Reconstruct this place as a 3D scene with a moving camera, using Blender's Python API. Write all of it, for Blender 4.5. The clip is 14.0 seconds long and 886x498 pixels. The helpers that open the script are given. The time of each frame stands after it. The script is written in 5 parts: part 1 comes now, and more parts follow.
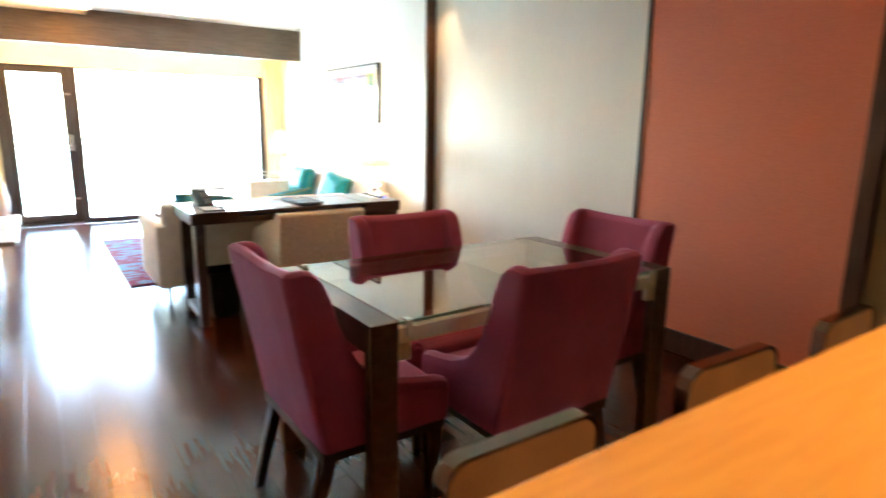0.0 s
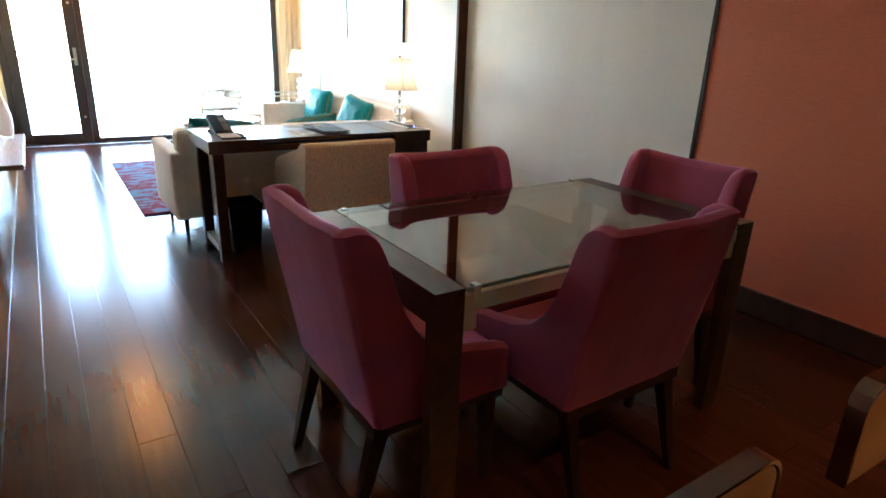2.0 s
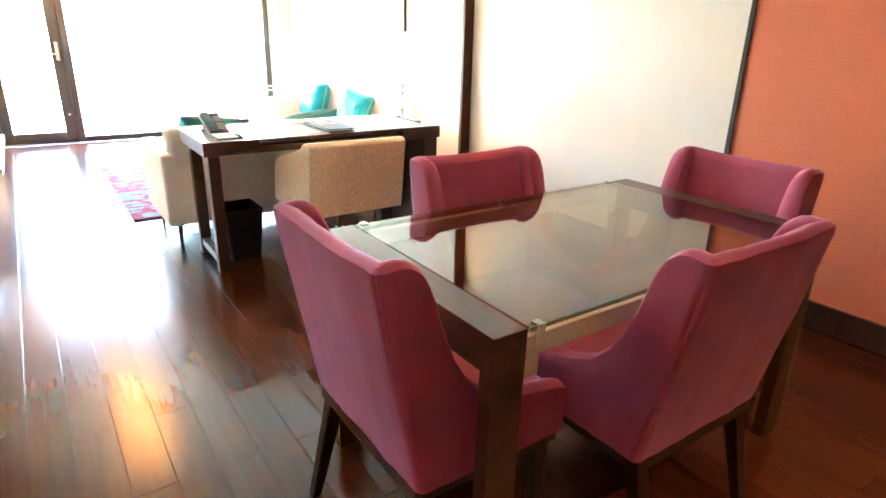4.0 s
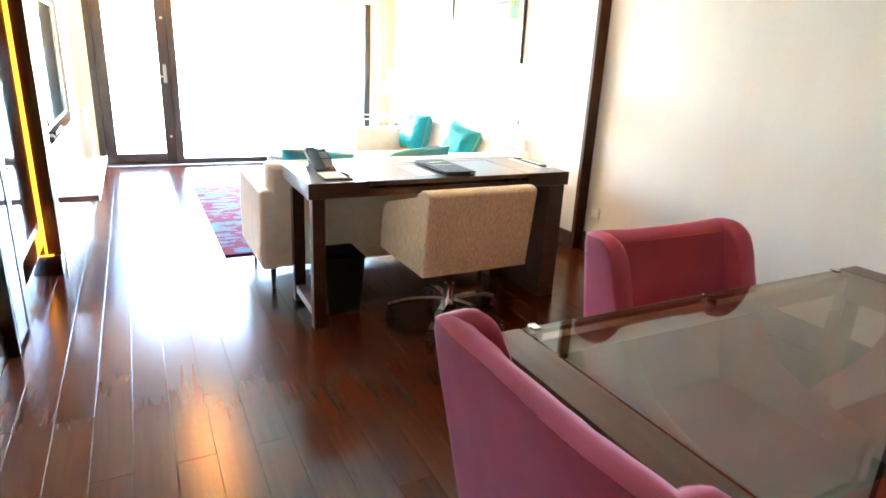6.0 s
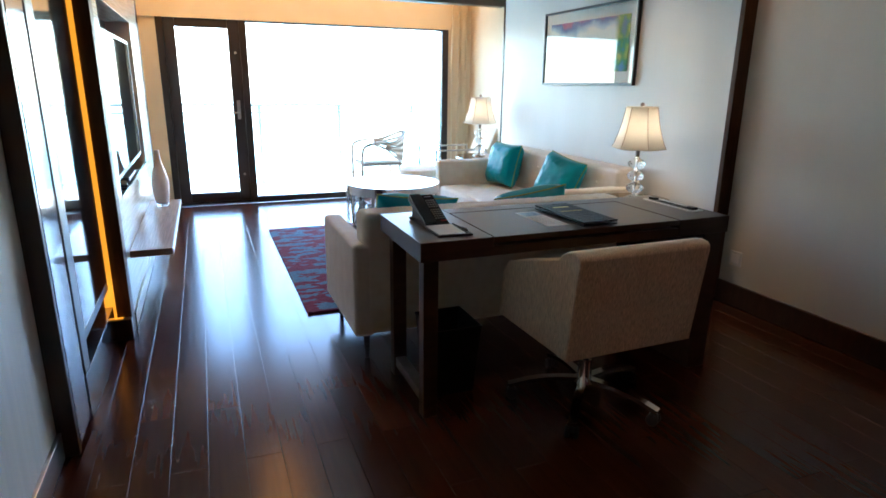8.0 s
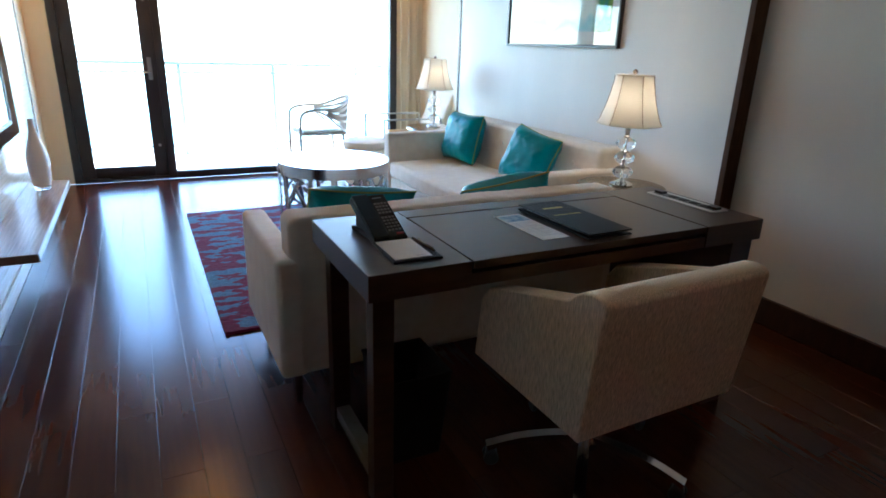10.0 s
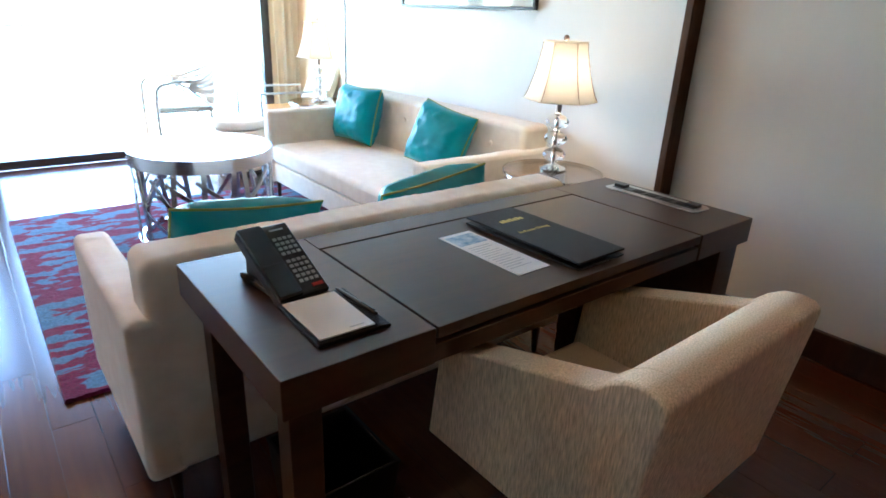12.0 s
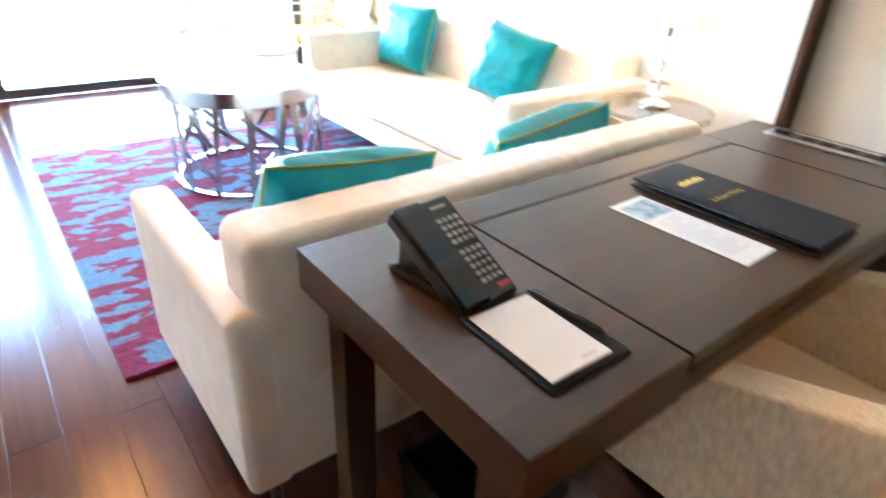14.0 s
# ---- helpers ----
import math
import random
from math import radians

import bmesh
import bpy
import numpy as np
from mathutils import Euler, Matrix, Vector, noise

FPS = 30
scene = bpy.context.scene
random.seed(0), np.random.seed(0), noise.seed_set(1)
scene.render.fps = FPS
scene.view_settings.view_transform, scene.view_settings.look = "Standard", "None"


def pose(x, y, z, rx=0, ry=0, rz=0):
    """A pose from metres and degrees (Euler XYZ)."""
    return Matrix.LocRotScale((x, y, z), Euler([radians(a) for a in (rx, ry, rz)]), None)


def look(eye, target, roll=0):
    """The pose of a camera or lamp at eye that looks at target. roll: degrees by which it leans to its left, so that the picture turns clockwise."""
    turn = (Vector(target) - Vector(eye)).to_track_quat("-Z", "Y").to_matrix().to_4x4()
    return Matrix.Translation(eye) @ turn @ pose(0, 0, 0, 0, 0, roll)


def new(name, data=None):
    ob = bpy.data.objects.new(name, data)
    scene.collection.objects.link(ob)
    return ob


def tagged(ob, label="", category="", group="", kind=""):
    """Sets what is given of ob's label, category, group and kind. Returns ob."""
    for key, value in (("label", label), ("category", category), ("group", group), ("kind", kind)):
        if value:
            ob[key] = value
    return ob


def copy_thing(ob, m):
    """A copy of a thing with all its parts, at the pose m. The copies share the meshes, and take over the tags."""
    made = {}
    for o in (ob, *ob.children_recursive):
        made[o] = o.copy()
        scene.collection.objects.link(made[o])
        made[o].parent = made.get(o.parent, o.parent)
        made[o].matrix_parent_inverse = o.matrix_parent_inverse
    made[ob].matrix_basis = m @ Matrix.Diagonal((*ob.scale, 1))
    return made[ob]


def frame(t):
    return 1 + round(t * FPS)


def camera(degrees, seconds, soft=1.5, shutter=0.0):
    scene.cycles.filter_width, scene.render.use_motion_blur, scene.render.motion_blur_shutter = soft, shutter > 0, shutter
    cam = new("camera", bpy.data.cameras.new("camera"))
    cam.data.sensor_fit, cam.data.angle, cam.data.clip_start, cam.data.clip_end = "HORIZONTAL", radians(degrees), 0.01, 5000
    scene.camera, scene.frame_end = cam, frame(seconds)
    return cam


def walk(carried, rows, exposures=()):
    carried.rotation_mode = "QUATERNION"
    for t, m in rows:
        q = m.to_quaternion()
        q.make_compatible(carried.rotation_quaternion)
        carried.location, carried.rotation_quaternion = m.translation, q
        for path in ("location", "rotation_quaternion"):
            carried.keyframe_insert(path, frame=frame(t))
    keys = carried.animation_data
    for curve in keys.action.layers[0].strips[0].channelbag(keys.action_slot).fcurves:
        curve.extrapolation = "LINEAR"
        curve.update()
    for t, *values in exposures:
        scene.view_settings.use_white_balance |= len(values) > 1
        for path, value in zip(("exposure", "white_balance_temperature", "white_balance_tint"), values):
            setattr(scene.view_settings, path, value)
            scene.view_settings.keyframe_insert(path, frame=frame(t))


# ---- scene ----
cam = camera(73.6, 14.0, soft=1.6, shutter=0.3)
PATH = [
    (0, (0.434, 0.486, 1.326), (1.551, 2.094, 0.914), 0.9),
    (0.5, (0.464, 0.641, 1.339), (1.089, 2.501, 0.948), 1.7),
    (1, (0.502, 0.688, 1.329), (0.988, 2.577, 0.884), 3.8),
    (1.5, (0.473, 0.765, 1.326), (1.299, 2.498, 0.763), 3.1),
    (2, (0.446, 0.802, 1.34), (1.508, 2.364, 0.683), 2.2),
    (4.5, (0.496, 1.229, 1.33), (1.573, 2.768, 0.643), 1.5),
    (5, (0.505, 1.372, 1.328), (1.586, 2.919, 0.667), 1.9),
    (5.5, (0.547, 1.524, 1.333), (1.477, 3.182, 0.71), 2.7),
    (6, (0.537, 1.702, 1.33), (1.422, 3.389, 0.722), 2.9),
    (6.5, (0.469, 1.907, 1.347), (1.333, 3.626, 0.799), 0.2),
    (7, (0.464, 2.061, 1.332), (1.156, 3.868, 0.828), 1.1),
    (9.5, (0.692, 2.871, 1.317), (1.492, 4.597, 0.699), 1.1),
    (10, (0.75, 3.039, 1.31), (1.614, 4.723, 0.662), 1.9),
    (10.5, (0.773, 3.218, 1.311), (1.814, 4.784, 0.629), 1.1),
    (11, (0.816, 3.37, 1.297), (1.925, 4.873, 0.583), 0.6),
    (11.5, (0.885, 3.495, 1.292), (1.995, 4.998, 0.577), 1.0),
    (12, (0.921, 3.609, 1.288), (2.093, 5.053, 0.553), 2.5),
    (12.5, (0.906, 3.739, 1.279), (2.272, 4.954, 0.468), 2.8),
    (13, (0.865, 3.838, 1.267), (2.285, 4.888, 0.329), 2.0),
    (13.5, (0.848, 3.921, 1.256), (2.171, 4.973, 0.186), 3.5),
    (14, (0.867, 4.074, 1.237), (1.968, 5.441, 0.279), 2.8),
]
EXPOSURES = [(0.0, 6.29, 6650, 10), (0.5, 5.14, 6150, 10), (1.0, 3.54, 5650, 10), (1.3, 3.24, 5700, 10), (1.5, 3.74, 5750, 10), (2.0, 5.44, 6200, 10), (2.2, 5.79, 6350, 10), (4.3, 7.37, 6650, 10), (5.5, 7.17, 6500, 10), (6.0, 6.82, 6300, 10), (6.5, 6.39, 5940, 10), (7.0, 5.29, 5790, 10), (7.2, 4.99, 5790, 10), (9.3, 3.96, 5390, 10), (9.5, 3.96, 5390, 10), (10.0, 4.11, 5390, 10), (11.0, 5.0, 5390, 10), (12.0, 5.15, 5540, 10), (12.5, 5.38, 5690, 10), (13.0, 5.8, 5940, 10), (13.5, 6.35, 5840, 10), (14.0, 6.5, 5840, 10)]
walk(cam, [(t, look(eye, target, roll)) for t, eye, target, roll in PATH], EXPOSURES)

# ---- world, sun, large lights ----
world = bpy.data.worlds.new("world")
scene.world = world
world.use_nodes = True
wn = world.node_tree.nodes
sky = wn.new("ShaderNodeTexSky")
sky.sky_type = "NISHITA"
sky.sun_disc = False
sky.sun_elevation = radians(52)
sky.sun_rotation = radians(55)
sky.dust_density, sky.ozone_density = 0.4, 2.0
wn["Background"].inputs["Strength"].default_value = 0.15
world.node_tree.links.new(sky.outputs["Color"], wn["Background"].inputs["Color"])

sun = new("sun", bpy.data.lights.new("sun", "SUN"))
sun.data.energy, sun.data.angle, sun.data.color = 4.2, radians(0.5), (1.0, 0.95, 0.88)
sun.matrix_world = look((0, 0, 10), (-0.504, -0.353, 10 - 0.788))


def lamp(name, kind, place, aim, watts, colour, size=0.1, size_y=None, cone=100):
    ob = new(name, bpy.data.lights.new(name, kind))
    ob.data.energy, ob.data.color = watts, colour
    if kind == "AREA":
        ob.data.size = size
        if size_y:
            ob.data.shape, ob.data.size_y = "RECTANGLE", size_y
    elif kind == "SPOT":
        ob.data.shadow_soft_size, ob.data.spot_size, ob.data.spot_blend = size, radians(cone), 0.8
    else:
        ob.data.shadow_soft_size = size
    ob.matrix_world = look(place, aim)
    return ob


WARM = (1.0, 0.62, 0.3)
AMBER = (1.0, 0.47, 0.1)
lamp("cove_light", "AREA", (1.7, 8.58, 2.3), (1.7, 9.3, 2.1), 0.9, AMBER, 3.4, 0.05)
lamp("niche_light", "AREA", (-0.045, 5.63, 1.3), (0.0, 5.8, 1.3), 0.1, AMBER, 0.03, 2.1)
lamp("ceiling_panel_glow", "SPOT", (0.92, 7.1, 2.4), (0.92, 7.1, 0), 0.4, WARM, 0.05)
lamp("lamp_bulb_a", "POINT", (3.1, 5.48, 1.06), (3.1, 5.48, 0), 0.12, (1.0, 0.82, 0.6), 0.04)
lamp("lamp_bulb_b", "POINT", (3.15, 7.99, 1.06), (3.15, 7.99, 0), 0.12, (1.0, 0.82, 0.6), 0.04)
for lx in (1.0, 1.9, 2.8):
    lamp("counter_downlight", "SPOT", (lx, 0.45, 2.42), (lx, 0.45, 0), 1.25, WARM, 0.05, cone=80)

# the lamp at (1.7, 3.35) is an added fill warming the desk chair's back
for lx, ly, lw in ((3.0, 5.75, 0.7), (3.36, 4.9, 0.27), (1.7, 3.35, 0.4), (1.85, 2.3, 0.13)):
    lamp("unseen_downlight", "SPOT", (lx, ly, 2.42), (lx, ly, 0), lw, WARM, 0.05, cone=92)

# ---- materials ----


def material(name, base, rough=0.5, metal=0.0, second=None, scale=8.0, stretch=(1, 1, 1), detail=4.0, bump=0.0, bump_scale=60.0,
             coat=0.0, vary=0.0, island=False, emit=None, emit_power=0.0, spec=0.5, sheen=0.0, contrast=(0.35, 0.65), even=False):
    """A node material: two-tone noise in object space, fine bump, and small changes from object to object."""
    m = bpy.data.materials.new(name)
    m.use_nodes = True
    nt, b = m.node_tree, m.node_tree.nodes["Principled BSDF"]
    n, link = nt.nodes.new, nt.links.new
    b.inputs["Roughness"].default_value = rough
    b.inputs["Metallic"].default_value = metal
    b.inputs["Specular IOR Level"].default_value = spec
    b.inputs["Coat Weight"].default_value = coat
    b.inputs["Coat Roughness"].default_value = 0.12
    b.inputs["Sheen Weight"].default_value = sheen
    b.inputs["Base Color"].default_value = (*base, 1)
    coord = n("ShaderNodeTexCoord")
    mp = n("ShaderNodeMapping")
    mp.inputs["Scale"].default_value = stretch
    link(coord.outputs["Object"], mp.inputs["Vector"])
    if vary and not island:
        shift = n("ShaderNodeMath")
        shift.operation = "MULTIPLY"
        shift.inputs[1].default_value = 37.0
        link(n("ShaderNodeObjectInfo").outputs["Random"], shift.inputs[0])
        link(shift.outputs["Value"], mp.inputs["Location"])
    if second or vary:
        colour = n("ShaderNodeMix")
        colour.data_type = "RGBA"
        colour.inputs["A"].default_value = (*base, 1)
        colour.inputs["B"].default_value = (*(second or base), 1)
        tex = n("ShaderNodeTexNoise")
        tex.inputs["Scale"].default_value = scale
        tex.inputs["Detail"].default_value = detail
        link(mp.outputs["Vector"], tex.inputs["Vector"])
        ramp = n("ShaderNodeMapRange")
        ramp.inputs["From Min"].default_value, ramp.inputs["From Max"].default_value = contrast
        link(tex.outputs["Fac"], ramp.inputs["Value"])
        link(ramp.outputs["Result"], colour.inputs["Factor"])
        out = colour.outputs["Result"]
        if vary:
            hsv = n("ShaderNodeHueSaturation")
            if island:
                rnd = n("ShaderNodeNewGeometry").outputs["Random Per Island"]
            else:
                rnd = n("ShaderNodeObjectInfo").outputs["Random"]
            rr = n("ShaderNodeMapRange")
            rr.inputs["To Min"].default_value, rr.inputs["To Max"].default_value = 1 - vary, 1 + vary
            link(rnd, rr.inputs["Value"])
            link(rr.outputs["Result"], hsv.inputs["Value"])
            link(out, hsv.inputs["Color"])
            out = hsv.outputs["Color"]
        link(out, b.inputs["Base Color"])
        rmap = n("ShaderNodeMapRange")
        rmap.inputs["To Min"].default_value, rmap.inputs["To Max"].default_value = max(rough - 0.02, 0.02), min(rough + 0.03, 1)
        link(tex.outputs["Fac"], rmap.inputs["Value"])
        if not even:
            link(rmap.outputs["Result"], b.inputs["Roughness"])
    if bump:
        t2 = n("ShaderNodeTexNoise")
        t2.inputs["Scale"].default_value = bump_scale
        t2.inputs["Detail"].default_value = 3
        link(mp.outputs["Vector"], t2.inputs["Vector"])
        bp = n("ShaderNodeBump")
        bp.inputs["Strength"].default_value = bump
        bp.inputs["Distance"].default_value = 0.004
        link(t2.outputs["Fac"], bp.inputs["Height"])
        link(bp.outputs["Normal"], b.inputs["Normal"])
    if emit:
        b.inputs["Emission Color"].default_value = (*emit, 1)
        b.inputs["Emission Strength"].default_value = emit_power
    return m


def glass_material(name, tint=(1, 1, 1), rough=0.0):
    m = bpy.data.materials.new(name)
    m.use_nodes = True
    b = m.node_tree.nodes["Principled BSDF"]
    b.inputs["Base Color"].default_value = (*tint, 1)
    b.inputs["Roughness"].default_value = rough
    b.inputs["Transmission Weight"].default_value = 1.0
    b.inputs["IOR"].default_value = 1.45
    return m


def pane_material(name, tint=(1, 1, 1), f0=0.04):
    """A thin pane: clear, with a mirror coat by Fresnel."""
    m = bpy.data.materials.new(name)
    m.use_nodes = True
    nt = m.node_tree
    n, link = nt.nodes.new, nt.links.new
    clear, gloss, mix, face = n("ShaderNodeBsdfTransparent"), n("ShaderNodeBsdfGlossy"), n("ShaderNodeMixShader"), n("ShaderNodeLayerWeight")
    clear.inputs["Color"].default_value = (*tint, 1)
    gloss.inputs["Roughness"].default_value = 0.01
    power, lift = n("ShaderNodeMath"), n("ShaderNodeMath")
    power.operation, lift.operation = "POWER", "MULTIPLY_ADD"
    power.inputs[1].default_value = 5.0
    lift.inputs[1].default_value, lift.inputs[2].default_value = 1 - f0, f0
    link(face.outputs["Facing"], power.inputs[0])
    link(power.outputs["Value"], lift.inputs[0])
    link(lift.outputs["Value"], mix.inputs["Fac"])
    link(clear.outputs["BSDF"], mix.inputs[1])
    link(gloss.outputs["BSDF"], mix.inputs[2])
    link(mix.outputs["Shader"], nt.nodes["Material Output"].inputs["Surface"])
    return m


FLOOR_WOOD = material("floor_wood", (0.041, 0.0097, 0.0036), 0.205, second=(0.064, 0.0156, 0.0058), scale=5, stretch=(9, 0.5, 1), detail=2, vary=0.15, contrast=(0.2, 0.8), spec=0.28, even=True)
FLOOR_REST = material("floor_rest", (0.041, 0.0097, 0.0036), 0.205, second=(0.064, 0.0156, 0.0058), scale=5, stretch=(9, 0.5, 1), detail=2, vary=0.15, contrast=(0.2, 0.8), spec=0.28, even=True, island=True)
JOINT = material("joint_dark", (0.02, 0.009, 0.006), 0.7)
DARK_WOOD = material("espresso_wood", (0.03, 0.013, 0.008), 0.3, second=(0.046, 0.02, 0.012), scale=5, stretch=(6, 6, 1.2), detail=5, coat=0.12)
DESK_WOOD = material("desk_wood", (0.042, 0.0178, 0.0082), 0.33, second=(0.06, 0.026, 0.012), scale=4, stretch=(1.2, 10, 10), detail=5, spec=0.42)
TABLE_WOOD = material("table_wood", (0.066, 0.025, 0.0085), 0.36, second=(0.1, 0.042, 0.015), scale=5, stretch=(8, 1.2, 8), detail=6, coat=0.08)
TRIM_WOOD = material("trim_wood", (0.06, 0.024, 0.01), 0.5, second=(0.09, 0.038, 0.016), scale=6, stretch=(9, 9, 1), detail=6, spec=0.2)
WALLPAPER = material("wallpaper_pearl", (0.7, 0.645, 0.555), 0.36, second=(0.75, 0.695, 0.605), scale=3, stretch=(1, 1, 0.25), bump=0.06, bump_scale=160, contrast=(0.3, 0.7), spec=0.6)
WALL_PANEL = material("wall_panel_paper", (0.74, 0.72, 0.68), 0.45, second=(0.79, 0.77, 0.73), scale=3, stretch=(1, 1, 0.25), bump=0.05, bump_scale=160, contrast=(0.3, 0.7))
LEFT_PAPER = material("left_wall_paper", (0.7, 0.69, 0.67), 0.38, second=(0.79, 0.77, 0.74), scale=3, stretch=(1, 9, 0.3), spec=0.55, bump=0.03, bump_scale=140, contrast=(0.3, 0.7))
PINK_PAPER = material("entry_wall_paper", (0.56, 0.31, 0.26), 0.5, second=(0.61, 0.36, 0.3), scale=3, stretch=(1, 9, 0.3), bump=0.06, bump_scale=140)
ORANGE_PAPER = material("orange_wall_paper", (0.66, 0.155, 0.065), 0.55, second=(0.73, 0.195, 0.085), scale=30, stretch=(1, 1, 12), bump=0.25, bump_scale=120, contrast=(0.3, 0.7))
OLIVE = material("olive_plaster", (0.28, 0.2, 0.1), 0.6, second=(0.32, 0.23, 0.12), scale=4, bump=0.1)
CEILING = material("ceiling_paint", (0.78, 0.77, 0.74), 0.7, second=(0.74, 0.73, 0.7), scale=2, bump=0.06, bump_scale=90)
# beige paint with the warm lamp light on the soffit mixed into its colour
SOFFIT = material("soffit_warm_lit_paint", (0.7, 0.46, 0.25), 0.6, second=(0.74, 0.5, 0.28), scale=2, bump=0.06)
BEAM = material("beam_veneer", (0.11, 0.068, 0.04), 0.45, second=(0.15, 0.095, 0.06), scale=5, stretch=(1, 8, 8), detail=6, bump=0.04)
BEIGE = material("beige_plaster", (0.7, 0.6, 0.44), 0.6, second=(0.74, 0.64, 0.48), scale=3, bump=0.06, bump_scale=120)
CURTAIN = material("curtain_cloth", (0.86, 0.8, 0.67), 0.85, second=(0.9, 0.84, 0.71), scale=40, stretch=(1, 1, 6), bump=0.1, bump_scale=300, sheen=0.2)
FRAME_BRONZE = material("bronze_frame", (0.023, 0.02, 0.021), 0.35, second=(0.031, 0.027, 0.028), scale=4)
MAGENTA = material("plum_fabric", (0.32, 0.051, 0.104), 0.8, second=(0.39, 0.068, 0.133), scale=7, detail=5, bump=0.16, bump_scale=420, sheen=0.45, contrast=(0.3, 0.7))
MAGENTA.node_tree.nodes["Principled BSDF"].inputs["Sheen Tint"].default_value = (0.8, 0.5, 0.85, 1)
MAGENTA.node_tree.nodes["Principled BSDF"].inputs["Sheen Roughness"].default_value = 0.4
PLUM_THREAD = material("plum_thread", (0.26, 0.038, 0.078), 0.8)
SOFA_CLOTH = material("sofa_cloth", (0.75, 0.645, 0.52), 0.85, second=(0.83, 0.735, 0.61), scale=16, detail=6, bump=0.25, bump_scale=320, sheen=0.2, contrast=(0.3, 0.7))
CHAIR_CLOTH = material("tweed_cloth", (0.48, 0.345, 0.21), 0.85, second=(0.9, 0.7, 0.47), scale=86, stretch=(4, 4, 0.42), detail=4, bump=0.3, bump_scale=200, sheen=0.15, contrast=(0.3, 0.7))
TEAL = material("teal_satin", (0.0, 0.215, 0.25), 0.42, second=(0.0, 0.28, 0.32), scale=9, bump=1.0, bump_scale=13, sheen=0.05, spec=0.28)
LIME = material("lime_piping", (0.27, 0.29, 0.04), 0.6)
CHROME = material("chrome", (0.75, 0.74, 0.72), 0.12, metal=1.0, second=(0.66, 0.65, 0.63), scale=10)
SATIN = material("satin_aluminium", (0.84, 0.8, 0.72), 0.35, metal=0.1, second=(0.79, 0.75, 0.67), scale=40, stretch=(1, 8, 8))
SMOKED_CHROME = material("smoked_chrome", (0.33, 0.25, 0.17), 0.12, metal=1.0, second=(0.28, 0.21, 0.145), scale=10)
STEEL = material("brushed_steel", (0.5, 0.48, 0.46), 0.28, metal=1.0, second=(0.58, 0.56, 0.54), scale=40, stretch=(1, 1, 8))
DARK_STEEL = material("dark_brushed_steel", (0.46, 0.46, 0.46), 0.17, metal=1.0, second=(0.54, 0.54, 0.54), scale=40, stretch=(8, 8, 0.6))
BRONZE = material("bronze_steel", (0.28, 0.22, 0.18), 0.3, metal=1.0, second=(0.34, 0.27, 0.22), scale=30, stretch=(6, 6, 1))
BIN_BLACK = material("matt_bin", (0.006, 0.006, 0.0065), 0.6, second=(0.009, 0.009, 0.0095), scale=30, spec=0.2)
BLACK = material("black_plastic", (0.012, 0.012, 0.013), 0.35, second=(0.018, 0.018, 0.019), scale=40, bump=0.05, bump_scale=400)
GLOSS_BLACK = material("gloss_black_plastic", (0.008, 0.008, 0.009), 0.12, second=(0.011, 0.011, 0.012), scale=30)
RUBBER = material("black_rubber", (0.015, 0.015, 0.015), 0.7)
LEATHER = material("black_leather", (0.006, 0.0065, 0.008), 0.45, second=(0.01, 0.0105, 0.0125), scale=30, stretch=(1, 12, 1), bump=0.9, bump_scale=60, spec=0.12)
TAN_LEATHER = material("tan_leather", (0.24, 0.12, 0.05), 0.4, second=(0.3, 0.155, 0.065), scale=12, bump=0.2, bump_scale=180)
PAPER = material("paper", (0.8, 0.78, 0.76), 0.7, second=(0.76, 0.74, 0.72), scale=6)
INK = material("grey_ink", (0.42, 0.42, 0.44), 0.7)
INK_BLUE = material("blue_print", (0.1, 0.25, 0.42), 0.6, second=(0.6, 0.68, 0.72), scale=30)
GOLD = material("gold_foil", (0.7, 0.5, 0.12), 0.35, metal=0.8)
KEY_PLASTIC = material("phone_keys", (0.42, 0.38, 0.33), 0.4, second=(0.36, 0.33, 0.28), scale=200)
RED = material("red_key", (0.5, 0.03, 0.02), 0.45)
SCREEN = material("phone_panel", (0.05, 0.046, 0.042), 0.25, second=(0.04, 0.037, 0.034), scale=60)
TV_GLASS = material("tv_screen", (0.008, 0.009, 0.012), 0.03, spec=0.5)
LACQUER = material("blue_black_lacquer", (0.03, 0.04, 0.055), 0.06, second=(0.036, 0.045, 0.06), scale=2, coat=1.0, spec=1.0)
MIRROR = material("niche_mirror", (0.62, 0.64, 0.62), 0.06, metal=1.0, second=(0.5, 0.52, 0.5), scale=6)
ZEBRA = material("zebra_veneer", (0.43, 0.37, 0.32), 0.24, second=(0.68, 0.62, 0.57), scale=9, stretch=(20, 0.35, 20), detail=8, coat=0.3, contrast=(0.3, 0.7))
ZEBRA_DARK = material("zebra_shelf_veneer", (0.13, 0.075, 0.045), 0.28, second=(0.4, 0.28, 0.2), scale=9, stretch=(24, 0.5, 24), detail=8, coat=0.05, contrast=(0.3, 0.7))
CERAMIC = material("white_ceramic", (0.9, 0.89, 0.89), 0.4, second=(0.87, 0.86, 0.86), scale=3)
CLEAR = glass_material("crystal_glass", (0.97, 0.98, 0.98))
GREEN_GLASS = pane_material("table_glass", (0.66, 0.58, 0.47), 0.2)
WINDOW_GLASS = pane_material("window_glass", (0.97, 0.99, 0.98))
EDGE_GLASS = material("glass_edge", (0.3, 0.42, 0.34), 0.15, spec=0.8)
SHADE = material("lamp_shade", (0.86, 0.82, 0.74), 0.7, second=(0.89, 0.85, 0.77), scale=40, stretch=(1, 1, 6), bump=0.1, bump_scale=200)


